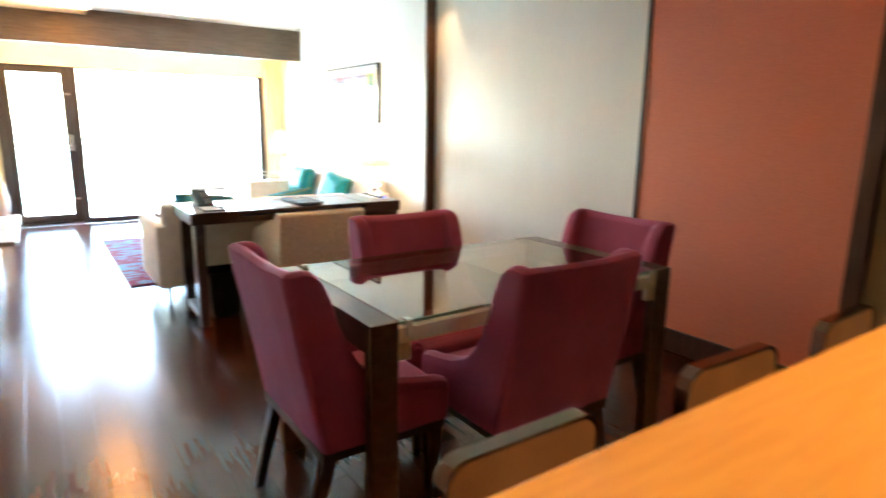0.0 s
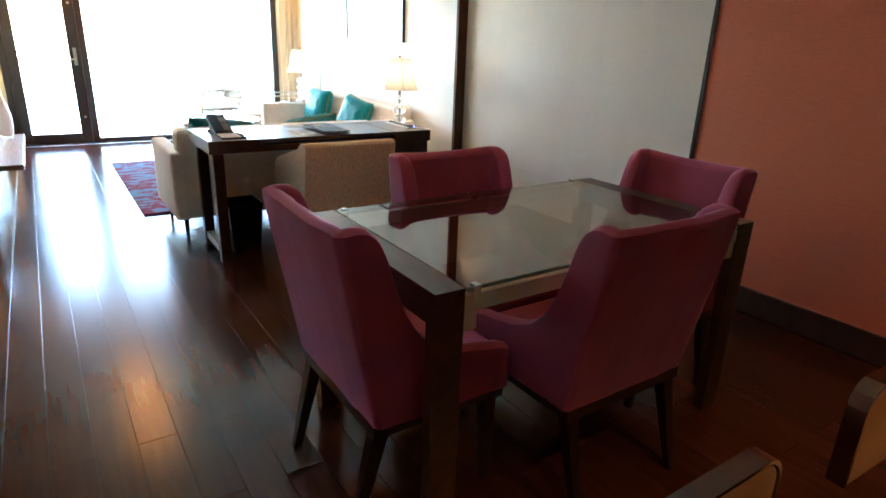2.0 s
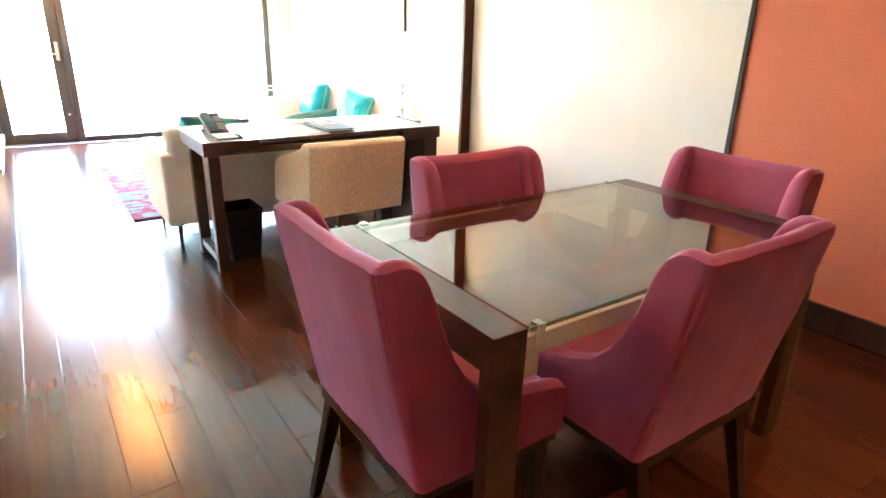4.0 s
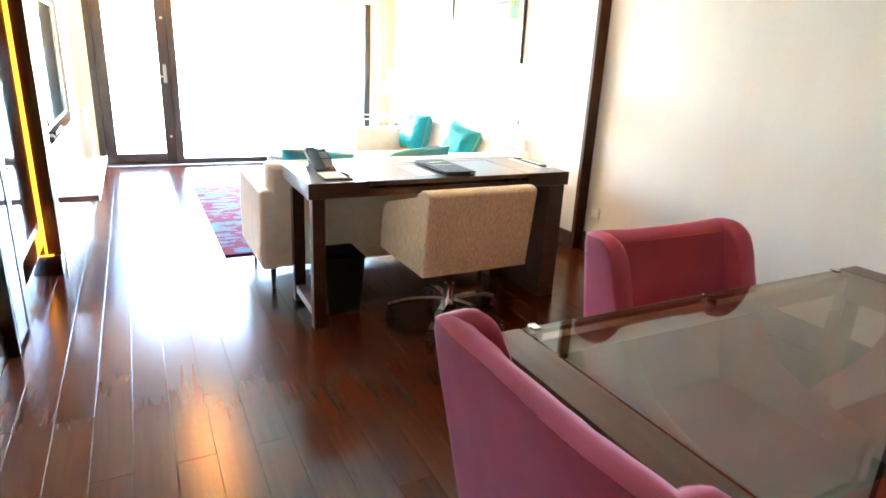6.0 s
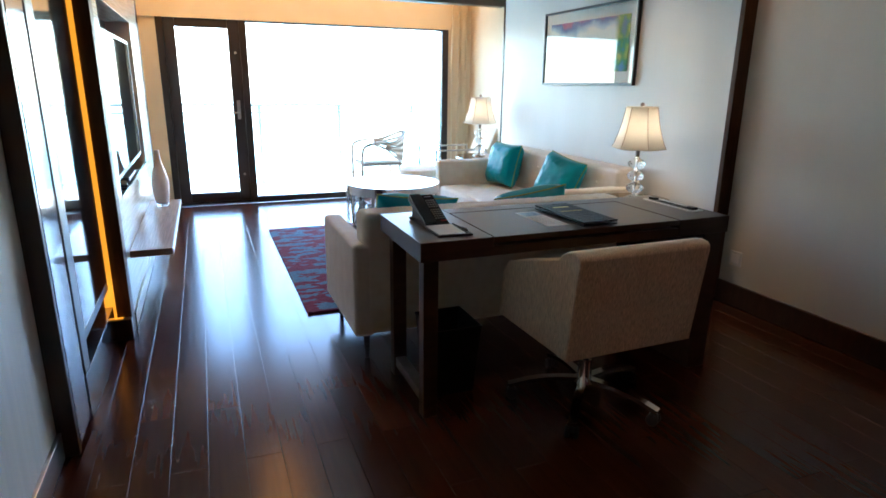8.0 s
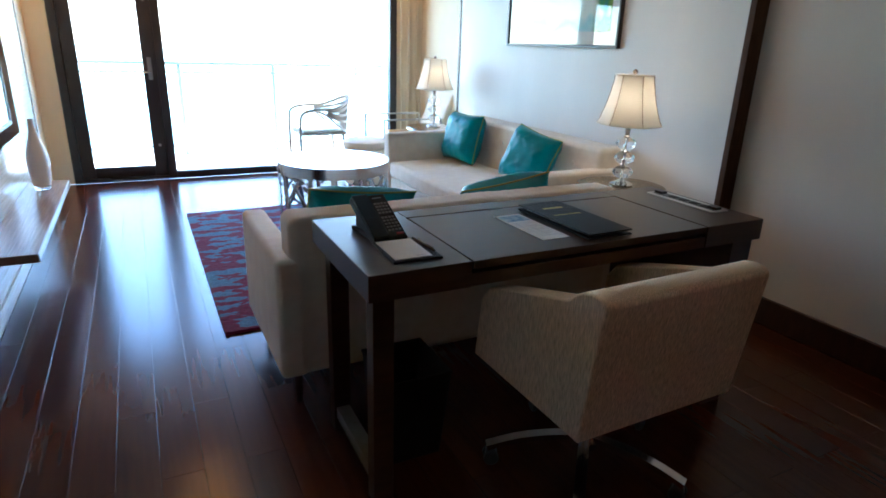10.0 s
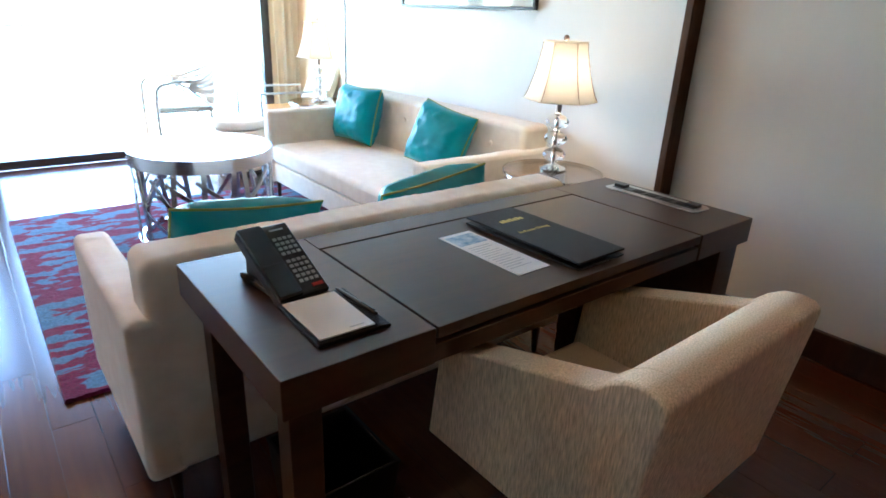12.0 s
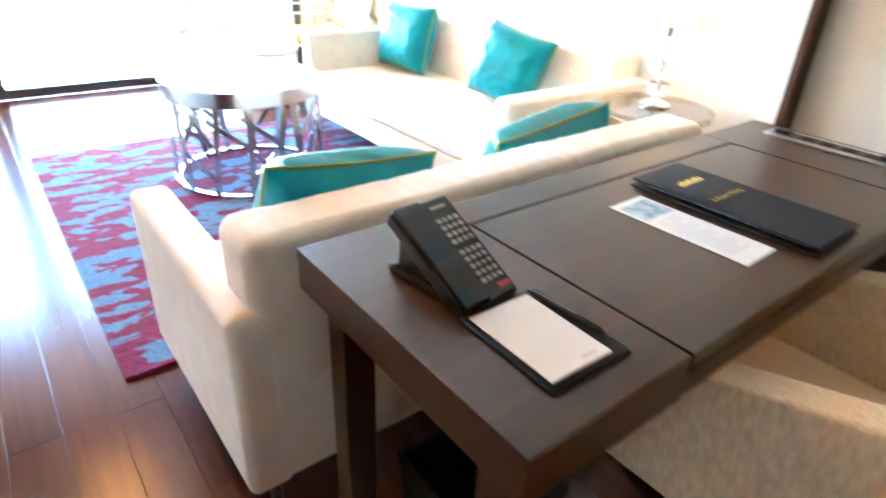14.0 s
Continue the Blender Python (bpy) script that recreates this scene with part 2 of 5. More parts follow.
def let_light_through(m, colour, share):
    """Lets light pass through a thin cloth."""
    nt = m.node_tree
    cloth, mix = nt.nodes.new("ShaderNodeBsdfTranslucent"), nt.nodes.new("ShaderNodeMixShader")
    cloth.inputs["Color"].default_value = (*colour, 1)
    mix.inputs["Fac"].default_value = share
    nt.links.new(nt.nodes["Principled BSDF"].outputs["BSDF"], mix.inputs[1])
    nt.links.new(cloth.outputs["BSDF"], mix.inputs[2])
    nt.links.new(mix.outputs["Shader"], nt.nodes["Material Output"].inputs["Surface"])


let_light_through(SHADE, (0.88, 0.84, 0.76), 0.5)
let_light_through(CURTAIN, (0.85, 0.78, 0.63), 0.4)
# emission stands in for amber light falling on pillar reveal and foot
AMBER_GLOW = material("amber_face_glow", (0.9, 0.5, 0.15), 0.4, emit=(1.0, 0.34, 0.015), emit_power=0.062)
WARM_LED = material("warm_diffuser", (0.9, 0.8, 0.6), 0.4, emit=(1.0, 0.55, 0.2), emit_power=1.0)
PANEL_LED = material("amber_panel", (0.9, 0.7, 0.4), 0.4, emit=(1.0, 0.38, 0.05), emit_power=0.36)
BLUE_LED = material("blue_indicator", (0.05, 0.1, 0.6), 0.4, emit=(0.1, 0.2, 1.0), emit_power=0.8)
COUNTER = material("counter_wood", (0.6, 0.285, 0.055), 0.3, second=(0.68, 0.34, 0.075), scale=5, stretch=(1.5, 14, 1), detail=7, coat=0.3)
CABINET = material("counter_front", (0.1, 0.05, 0.025), 0.35, second=(0.14, 0.07, 0.035), scale=5, stretch=(8, 8, 1))
# white base colour stands in for sky mirrored in the glass top
SKY_WHITE_TOP = material("sky_white_glass_top", (0.78, 0.77, 0.75), 0.06, second=(0.74, 0.73, 0.71), scale=3, coat=1.0)
TILE = material("balcony_tile", (0.6, 0.56, 0.5), 0.6, second=(0.66, 0.62, 0.56), scale=4, vary=0.06)
GROUT = material("balcony_grout", (0.3, 0.28, 0.25), 0.8)
RAIL = material("painted_rail", (0.22, 0.3, 0.31), 0.4, second=(0.26, 0.33, 0.34), scale=5)
WICKER = material("wicker", (0.1, 0.075, 0.055), 0.6, second=(0.16, 0.12, 0.09), scale=90, stretch=(1, 1, 4), bump=0.5, bump_scale=160)
WHITE_PAD = material("white_cushion", (0.78, 0.76, 0.72), 0.8, second=(0.74, 0.72, 0.68), scale=8, bump=0.15, bump_scale=200)
WHITE_PLASTIC = material("white_plastic", (0.75, 0.75, 0.73), 0.4, second=(0.72, 0.72, 0.7), scale=6)
SEA = material("sea_water", (0.02, 0.16, 0.2), 0.12, second=(0.03, 0.22, 0.26), scale=0.05, bump=0.3, bump_scale=0.4)


def painting_material():
    m = material("painting", (0.8, 0.8, 0.78), 0.5)
    nt, b = m.node_tree, m.node_tree.nodes["Principled BSDF"]
    n, link = nt.nodes.new, nt.links.new
    co = n("ShaderNodeTexCoord")
    sep = n("ShaderNodeSeparateXYZ")
    wob = n("ShaderNodeTexNoise")
    wob.inputs["Scale"].default_value = 5
    add = n("ShaderNodeMath")
    add.operation = "MULTIPLY_ADD"
    add.inputs[1].default_value = 0.22
    link(co.outputs["Object"], sep.inputs["Vector"])
    link(co.outputs["Object"], wob.inputs["Vector"])
    link(wob.outputs["Fac"], add.inputs[0])
    link(sep.outputs["Z"], add.inputs[2])
    bands = n("ShaderNodeValToRGB")
    e = bands.color_ramp.elements
    e[0].position, e[0].color = 0.0, (0.75, 0.78, 0.76, 1)
    e[1].position, e[1].color = 1.0, (0.32, 0.08, 0.3, 1)
    for p, c in ((0.16, (0.4, 0.66, 0.7, 1)), (0.25, (0.78, 0.8, 0.78, 1)), (0.7, (0.8, 0.8, 0.78, 1)), (0.78, (0.4, 0.56, 0.72, 1)), (0.86, (0.08, 0.16, 0.45, 1)), (0.93, (0.4, 0.1, 0.2, 1))):
        el = e.new(p)
        el.color = c
    mr = n("ShaderNodeMapRange")
    mr.inputs["From Min"].default_value, mr.inputs["From Max"].default_value = -0.13, 0.36
    link(add.outputs["Value"], mr.inputs["Value"])
    link(mr.outputs["Result"], bands.inputs["Fac"])
    green = n("ShaderNodeValToRGB")
    g = green.color_ramp.elements
    g[0].position, g[0].color = 0.35, (0.04, 0.22, 0.42, 1)
    g[1].position, g[1].color = 0.7, (0.5, 0.5, 0.05, 1)
    mid = g.new(0.5)
    mid.color = (0.05, 0.28, 0.08, 1)
    n2 = n("ShaderNodeTexNoise")
    n2.inputs["Scale"].default_value = 9
    link(co.outputs["Object"], n2.inputs["Vector"])
    link(n2.outputs["Fac"], green.inputs["Fac"])
    side = n("ShaderNodeMapRange")
    side.inputs["From Min"].default_value, side.inputs["From Max"].default_value = -0.36, -0.42
    link(sep.outputs["Y"], side.inputs["Value"])
    mix = n("ShaderNodeMix")
    mix.data_type = "RGBA"
    link(side.outputs["Result"], mix.inputs["Factor"])
    link(bands.outputs["Color"], mix.inputs["A"])
    link(green.outputs["Color"], mix.inputs["B"])
    link(mix.outputs["Result"], b.inputs["Base Color"])
    b.inputs["Specular IOR Level"].default_value = 0.2
    return m


def rug_material():
    m = material("rug_pile", (0.1, 0.17, 0.22), 0.95, bump=0.8, bump_scale=150, sheen=0.08, spec=0.1)
    nt, b = m.node_tree, m.node_tree.nodes["Principled BSDF"]
    n, link = nt.nodes.new, nt.links.new
    co = n("ShaderNodeTexCoord")
    mp = n("ShaderNodeMapping")
    mp.inputs["Scale"].default_value = (1.0, 2.5, 1.0)
    link(co.outputs["Object"], mp.inputs["Vector"])
    big = n("ShaderNodeTexNoise")
    big.inputs["Scale"].default_value, big.inputs["Detail"].default_value, big.inputs["Distortion"].default_value = 4.6, 2.2, 0.35
    link(mp.outputs["Vector"], big.inputs["Vector"])
    ramp = n("ShaderNodeValToRGB")
    e = ramp.color_ramp.elements
    e[0].position, e[0].color = 0.0, (0.045, 0.1, 0.19, 1)
    e[1].position, e[1].color = 1.0, (0.1, 0.006, 0.03, 1)
    for p, c in ((0.48, (0.085, 0.165, 0.26, 1)), (0.5, (0.135, 0.009, 0.038, 1))):
        el = e.new(p)
        el.color = c
    link(big.outputs["Fac"], ramp.inputs["Fac"])
    fine = n("ShaderNodeTexNoise")
    fine.inputs["Scale"].default_value, fine.inputs["Detail"].default_value = 90, 4
    link(co.outputs["Object"], fine.inputs["Vector"])
    mr = n("ShaderNodeMapRange")
    mr.inputs["To Min"].default_value, mr.inputs["To Max"].default_value = 0.25, 1.75
    link(fine.outputs["Fac"], mr.inputs["Value"])
    hsv = n("ShaderNodeHueSaturation")
    link(mr.outputs["Result"], hsv.inputs["Value"])
    link(ramp.outputs["Color"], hsv.inputs["Color"])
    link(hsv.outputs["Color"], b.inputs["Base Color"])
    return m


PAINTING = painting_material()
RUG = rug_material()

# ---- mesh helpers ----


def box(bm, x0, x1, y0, y1, z0, z1, bevel=0.0, segments=2):
    """A box with rounded edges, added to bm."""
    made = bmesh.ops.create_cube(bm, size=1.0, matrix=Matrix.LocRotScale(((x0 + x1) / 2, (y0 + y1) / 2, (z0 + z1) / 2), None, (x1 - x0, y1 - y0, z1 - z0)))
    if bevel:
        edges = {e for v in made["verts"] for e in v.link_edges}
        bmesh.ops.bevel(bm, geom=list(edges), offset=bevel, segments=segments, affect="EDGES", profile=0.5)
    return bm


def boxes(*specs, bevel=0.0, segments=2):
    bm = bmesh.new()
    for s in specs:
        box(bm, *s, bevel=bevel, segments=segments)
    return bm


def lathe(profile, steps=32, place=(0, 0, 0), facets=None):
    """Turns (radius, z) pairs round the z axis."""
    bm = bmesh.new()
    rings = []
    for k, (r, z) in enumerate(profile):
        ring = []
        for i in range(steps):
            a = 2 * math.pi * i / steps
            rr = r * (facets(a, z) if facets else 1)
            ring.append(bm.verts.new((place[0] + rr * math.cos(a), place[1] + rr * math.sin(a), place[2] + z)))
        rings.append(ring)
    for a, b in zip(rings, rings[1:]):
        for i in range(steps):
            j = (i + 1) % steps
            bm.faces.new((a[i], a[j], b[j], b[i]))
    for ring, flip in ((rings[0], True), (rings[-1], False)):
        bm.faces.new(list(reversed(ring)) if flip else ring)
    return bm


def tube(points, radius, sides=10, closed=False, bm=None, flat=None):
    """A round rod, or with flat=(w, h) a flat bar, along a line of points."""
    bm = bm or bmesh.new()
    pts = [Vector(p) for p in points]
    n = len(pts)
    rings = []
    up = Vector((0, 0, 1))
    for i, p in enumerate(pts):
        if closed:
            d = (pts[(i + 1) % n] - pts[i - 1]).normalized()
        else:
            d = (pts[min(i + 1, n - 1)] - pts[max(i - 1, 0)]).normalized()
        ref = up if abs(d.z) < 0.9 else Vector((1, 0, 0))
        s = d.cross(ref).normalized()
        u = s.cross(d).normalized()
        ring = []
        if flat:
            for a, b in ((-1, -1), (1, -1), (1, 1), (-1, 1)):
                ring.append(bm.verts.new(p + s * a * flat[0] / 2 + u * b * flat[1] / 2))
        else:
            for k in range(sides):
                a = 2 * math.pi * k / sides
                ring.append(bm.verts.new(p + s * radius * math.cos(a) + u * radius * math.sin(a)))
        rings.append(ring)
    m = len(rings[0])
    pairs = list(zip(rings, rings[1:])) + ([(rings[-1], rings[0])] if closed else [])
    for a, b in pairs:
        for k in range(m):
            j = (k + 1) % m
            bm.faces.new((a[k], a[j], b[j], b[k]))
    if not closed:
        bm.faces.new(list(reversed(rings[0])))
        bm.faces.new(rings[-1])
    bmesh.ops.recalc_face_normals(bm, faces=bm.faces)
    return bm


def prism(outline, x0, x1, bevel=0.0, segments=3, axis="x"):
    """A plate cut to an outline of (a, b) pairs; thick from x0 to x1 along the axis."""
    bm = bmesh.new()
    place = {"x": lambda t, a, b: (t, a, b), "y": lambda t, a, b: (a, t, b), "z": lambda t, a, b: (a, b, t)}[axis]
    lo = [bm.verts.new(place(x0, a, b)) for a, b in outline]
    hi = [bm.verts.new(place(x1, a, b)) for a, b in outline]
    n = len(outline)
    bm.faces.new(lo)
    bm.faces.new(list(reversed(hi)))
    for i in range(n):
        j = (i + 1) % n
        bm.faces.new((lo[i], lo[j], hi[j], hi[i]))
    bmesh.ops.recalc_face_normals(bm, faces=bm.faces)
    if bevel:
        rim = [e for e in bm.edges if (e.verts[0] in lo) == (e.verts[1] in lo)]
        bmesh.ops.bevel(bm, geom=rim, offset=bevel, segments=segments, affect="EDGES", profile=0.5)
    return bm


def smooth_line(points, steps=8):
    """A Catmull-Rom line through the points."""
    p = [Vector(q) for q in points]
    p = [p[0] * 2 - p[1]] + p + [p[-1] * 2 - p[-2]]
    out = []
    for i in range(1, len(p) - 2):
        for k in range(steps):
            t = k / steps
            a, b, c, d = p[i - 1], p[i], p[i + 1], p[i + 2]
            out.append(0.5 * (2 * b + (c - a) * t + (2 * a - 5 * b + 4 * c - d) * t * t + (3 * b - a - 3 * c + d) * t ** 3))
    out.append(p[-2])
    return out


def weighted_normals(me, limit=math.cos(radians(42))):
    """Rounded edges with flat faces between: each corner's normal leans on the larger faces about it."""
    around = {}
    faces = [(p.normal.copy(), p.area, tuple(p.vertices)) for p in me.polygons]
    for k, (_, _, corner) in enumerate(faces):
        for v in corner:
            around.setdefault(v, []).append(k)
    normals = []
    for normal, area, corner in faces:
        for v in corner:
            total = Vector((0, 0, 0))
            for k in around[v]:
                if faces[k][0].dot(normal) > limit:
                    total += faces[k][0] * faces[k][1]
            normals.append(total.normalized() if total.length > 0 else normal)
    me.normals_split_custom_set(normals)


def finish(name, bm, mat, smooth=True):
    me = bpy.data.meshes.new(name)
    bm.to_mesh(me)
    bm.free()
    if mat:
        me.materials.append(mat)
    if smooth:
        me.polygons.foreach_set("use_smooth", [True] * len(me.polygons))
        weighted_normals(me)
    return me


def thing(name, m, label, category, group="", kind=""):
    ob = new(name)
    ob.empty_display_size = 0.1
    ob.matrix_basis = m
    return tagged(ob, label, category, group, kind)


def part(name, bm, mat, parent, label="", smooth=True):
    ob = new(name, finish(name, bm, mat, smooth))
    ob.parent = parent
    if label:
        tagged(ob, label)
    return ob


def setting(name, bm, mat, label, category="", smooth=False):
    ob = new(name, finish(name, bm, mat, smooth))
    return tagged(ob, label, category or name.split("_")[0], kind="structure")


def text_part(name, words, size, m, mat, parent, depth=0.0003):
    cu = bpy.data.curves.new(name, "FONT")
    cu.body, cu.size, cu.extrude, cu.align_x = words, size, depth, "CENTER"
    cu.materials.append(mat)
    ob = new(name, cu)
    ob.parent = parent
    ob.matrix_basis = m
    return ob


# ---- large structure ----
XL, XR, XP = -0.08, 3.52, 3.45
YB, YW = -1.6, 9.35
TOP = 2.5

setting("wall_right_dining", boxes((XR, XR + 0.15, 2.822, 5.09, 0, TOP)), WALLPAPER, "pale pearl wallpaper on the dining wall", "wall")
setting("wall_right_orange", boxes((XR - 0.004, XR + 0.15, 1.6, 2.82, 0, TOP)), ORANGE_PAPER, "burnt orange grasscloth wall beside the dining table", "wall")
setting("wall_right_bar", boxes((XR, XR + 0.15, YB, 1.58, 0, TOP)), OLIVE, "olive brown plaster wall beside the bar counter", "wall")
setting("wall_right_living", boxes((XP, XR + 0.15, 5.1, 8.09, 0, TOP)), WALL_PANEL, "pale grey wall panel behind the long sofa", "wall")
setting("wall_right_bay", boxes((3.6, 3.9, 8.092, YW - 0.061, 0, TOP)), BEIGE, "beige plaster wall of the window bay", "wall")
setting("wall_left_entry", boxes((XL - 0.15, XL, YB, 2.95, 0, TOP)), PINK_PAPER, "brownish pink papered wall by the bar", "wall")
setting("wall_left_hall", boxes((XL - 0.15, XL + 0.006, 2.95, 4.6, 0, TOP)), LEFT_PAPER, "pearl white papered wall with a satin sheen", "wall")
setting("wall_left_niche", boxes((-0.35, -0.2, 4.6, 5.71, 0, TOP)), BEIGE, "wall at the back of the lit niche", "wall")
setting("wall_left_end", boxes((-0.2, -0.02, 8.5, YW, 0, TOP)), BEIGE, "beige plaster wall between television wall and glass door", "wall")
setting("wall_back", boxes((XL, XR, YB - 0.15, YB, 0, TOP)), OLIVE, "olive brown plaster wall behind the bar", "wall")
setting("wall_window_head", boxes((-0.2, 3.9, YW - 0.06, YW + 0.18, 1.99, 2.7), (-0.2, 3.9, YW - 0.06, YW - 0.042, 1.945, 1.99)), BEIGE, "beige lintel above the glass front", "wall")
setting("wall_window_left", boxes((-0.2, 0.15, YW - 0.02, YW + 0.18, 0, 1.99)), BEIGE, "beige jamb beside the glass door", "wall")
setting("wall_window_right", boxes((3.33, 3.9, YW - 0.02, YW + 0.18, 0, 1.99)), BEIGE, "beige jamb beside the window", "wall")
setting("ceiling_living", boxes((-0.35, 3.9, 2.9, YW, TOP, TOP + 0.2)), CEILING, "white painted plaster ceiling", "ceiling")
setting("ceiling_dining", boxes((-0.35, 3.9, YB, 2.9, TOP, TOP + 0.2)), CEILING, "white painted plaster ceiling over the dining table", "ceiling")
setting("ceiling_soffit", boxes((-0.2, 1.09, 2.9, 8.38, 2.44, TOP), bevel=0.004), SOFFIT, "lowered beige ceiling strip along the hall side, warm light put into its colour", "ceiling")
setting("beam", boxes((-0.2, 3.598, 8.38, 8.5, 2.12, TOP), bevel=0.004), BEAM, "brown veneered ceiling beam before the window", "beam")
setting("trim_panel_edge", boxes((XP - 0.02, XR + 0.02, 5.088, 5.124, 0, TOP), bevel=0.004), TRIM_WOOD, "dark wooden upright at the edge of the wall panel", "trim")
setting("trim_panel_line", boxes((XP - 0.008, XP + 0.02, 8.09, 8.11, 0, TOP)), DARK_WOOD, "thin dark edge strip of the wall panel", "trim")
setting("trim_orange_line", boxes((XR - 0.012, XR + 0.02, 2.81, 2.833, 0, TOP)), BLACK, "thin black strip between wallpapers", "trim")
setting("trim_orange_end", boxes((XR - 0.03, XR + 0.02, 1.541, 1.619, 0, TOP), bevel=0.004), TRIM_WOOD, "wooden upright at the end of the orange wall", "trim")
setting("baseboard_dining", boxes((XR - 0.022, XR - 0.001, 2.835, 5.087, 0.004, 0.14), bevel=0.003), DARK_WOOD, "dark wooden baseboard along the dining wall", "baseboard")
setting("baseboard_orange", boxes((XR - 0.026, XR - 0.005, 1.62, 2.809, 0.004, 0.14), bevel=0.003), DARK_WOOD, "dark wooden baseboard along the orange wall", "baseboard")
setting("baseboard_living", boxes((XP - 0.02, XP - 0.001, 5.125, 8.089, 0.004, 0.12), bevel=0.003), DARK_WOOD, "dark wooden baseboard behind the sofa", "baseboard")
setting("baseboard_hall", boxes((XL + 0.007, XL + 0.022, 2.951, 4.598, 0.004, 0.11), bevel=0.003), STEEL, "satin metal baseboard along the pearl wall", "baseboard")
setting("baseboard_entry", boxes((XL + 0.001, XL + 0.018, YB, 2.949, 0.004, 0.11), bevel=0.003), DARK_WOOD, "dark baseboard by the bar", "baseboard")

# ---- glass front ----
window_1 = tagged(new("window_1"), "full-height window in a dark bronze frame", "window", kind="structure")
for nm, s in (("window_frame", (0.9454, 1.02, YW - 0.03, YW + 0.06, 0.0, 1.99)), ("window_frame", (3.25, 3.33, YW - 0.03, YW + 0.06, 0.0, 1.99)),
              ("window_frame", (1.02, 3.25, YW - 0.03, YW + 0.06, 0.0, 0.07)), ("window_frame", (1.02, 3.25, YW - 0.03, YW + 0.06, 1.93, 1.99))):
    part(nm, boxes(s, bevel=0.004), FRAME_BRONZE, window_1)
pane = part("pane", boxes((1.02, 3.25, YW + 0.01, YW + 0.018, 0.07, 1.93)), WINDOW_GLASS, window_1, smooth=False)
pane.visible_shadow = False
door_1 = tagged(new("door_1"), "closed glass balcony door in a dark bronze frame", "door", kind="structure")
for s in ((0.15, 0.215, YW - 0.04, YW + 0.07, 0.0, 1.99), (0.215, 0.9452, YW - 0.04, YW + 0.07, 1.955, 1.99), (0.215, 0.9452, YW - 0.04, YW + 0.07, 0.0, 0.03)):
    part("door_frame", boxes(s, bevel=0.004), FRAME_BRONZE, door_1)
for s in ((0.2151, 0.24, YW + 0.041, YW + 0.07, 0.03, 1.955), (0.922, 0.9452, YW + 0.041, YW + 0.07, 0.03, 1.955), (0.24, 0.922, YW + 0.041, YW + 0.07, 0.03, 0.055)):
    part("door_stop", boxes(s, bevel=0.002), FRAME_BRONZE, door_1)
for s in ((0.218, 0.325, YW - 0.02, YW + 0.04, 0.035, 1.95), (0.83, 0.945, YW - 0.02, YW + 0.04, 0.035, 1.95), (0.325, 0.83, YW - 0.02, YW + 0.04, 0.035, 0.135), (0.325, 0.83, YW - 0.02, YW + 0.04, 1.86, 1.95)):
    part("door_stile", boxes(s, bevel=0.006), FRAME_BRONZE, door_1)
pane = part("pane", boxes((0.325, 0.83, YW + 0.006, YW + 0.014, 0.135, 1.86)), WINDOW_GLASS, door_1, smooth=False)
pane.visible_shadow = False
handle = part("door_handle", boxes((0.87, 0.905, YW - 0.028, YW - 0.018, 0.93, 1.13), bevel=0.004), STEEL, door_1, "satin steel lever handle")
part("lever", tube([(0.887, YW - 0.03, 1.0), (0.887, YW - 0.07, 1.0), (0.87, YW - 0.075, 1.0), (0.772, YW - 0.075, 1.0)], 0.009), STEEL, handle)
for z in (0.33, 1.62):
    part("lock", lathe([(0.012, -0.002), (0.014, 0.002), (0.014, 0.008), (0.009, 0.012)], 16), STEEL, door_1).matrix_basis = pose(0.895, YW - 0.02, z, 90)

# ---- curtain beside the window ----
curtain = thing("curtain", pose(3.45, 9.22, 0.0), "beige pleated curtain drawn aside next to the window", "curtain")
bm = bmesh.new()
cols, prev = 60, None
for i in range(cols + 1):
    u = i / cols
    x = -0.12 + 0.235 * u
    y = 0.022 * math.sin(u * 2 * math.pi * 2.6) + 0.006 * math.sin(u * 31)
    col = [bm.verts.new((x + 0.01 * math.sin(z * 3 + u * 9), y * (0.75 + 0.25 * z / 2.4), z)) for z in (0.02, 0.6, 1.2, 1.8, 2.36)]
    if prev:
        for k in range(4):
            bm.faces.new((prev[k], col[k], col[k + 1], prev[k + 1]))
    prev = col
bmesh.ops.solidify(bm, geom=bm.faces[:], thickness=0.004)
part("cloth", bm, CURTAIN, curtain)
part("track", boxes((-0.14, 0.14, -0.02, 0.02, 2.36, 2.5)), WHITE_PLASTIC, curtain)

# ---- niche with mirror and amber light, television wall ----
niche = thing("niche_frame", pose(0, 0, 0), "dark lacquered wall niche with amber lit edge", "wall niche")
part("post", boxes((-0.199, -0.012, 4.601, 4.63, 0.004, TOP), bevel=0.003), DARK_WOOD, niche)
part("lacquer_panel", boxes((-0.199, -0.010, 4.632, 4.85, 0.03, TOP), bevel=0.002), LACQUER, niche, "glossy blue-black panel")
part("post", boxes((-0.199, -0.006, 4.852, 4.95, 0.2, TOP), bevel=0.003), DARK_WOOD, niche)
part("lower_panel", boxes((-0.199, -0.006, 4.852, 5.66, 0.004, 0.195), bevel=0.002), LACQUER, niche)
part("back_panel", boxes((-0.199, -0.12, 4.952, 5.66, 0.2, TOP)), DARK_WOOD, niche)
part("pillar", boxes((-0.199, 0.068, 5.712, 5.82, 0.0, TOP), bevel=0.003), TRIM_WOOD, niche, "dark wooden pillar")
part("pillar_foot", boxes((-0.06, 0.07, 5.665, 5.71, 0.0, 0.115), bevel=0.003), DARK_WOOD, niche)
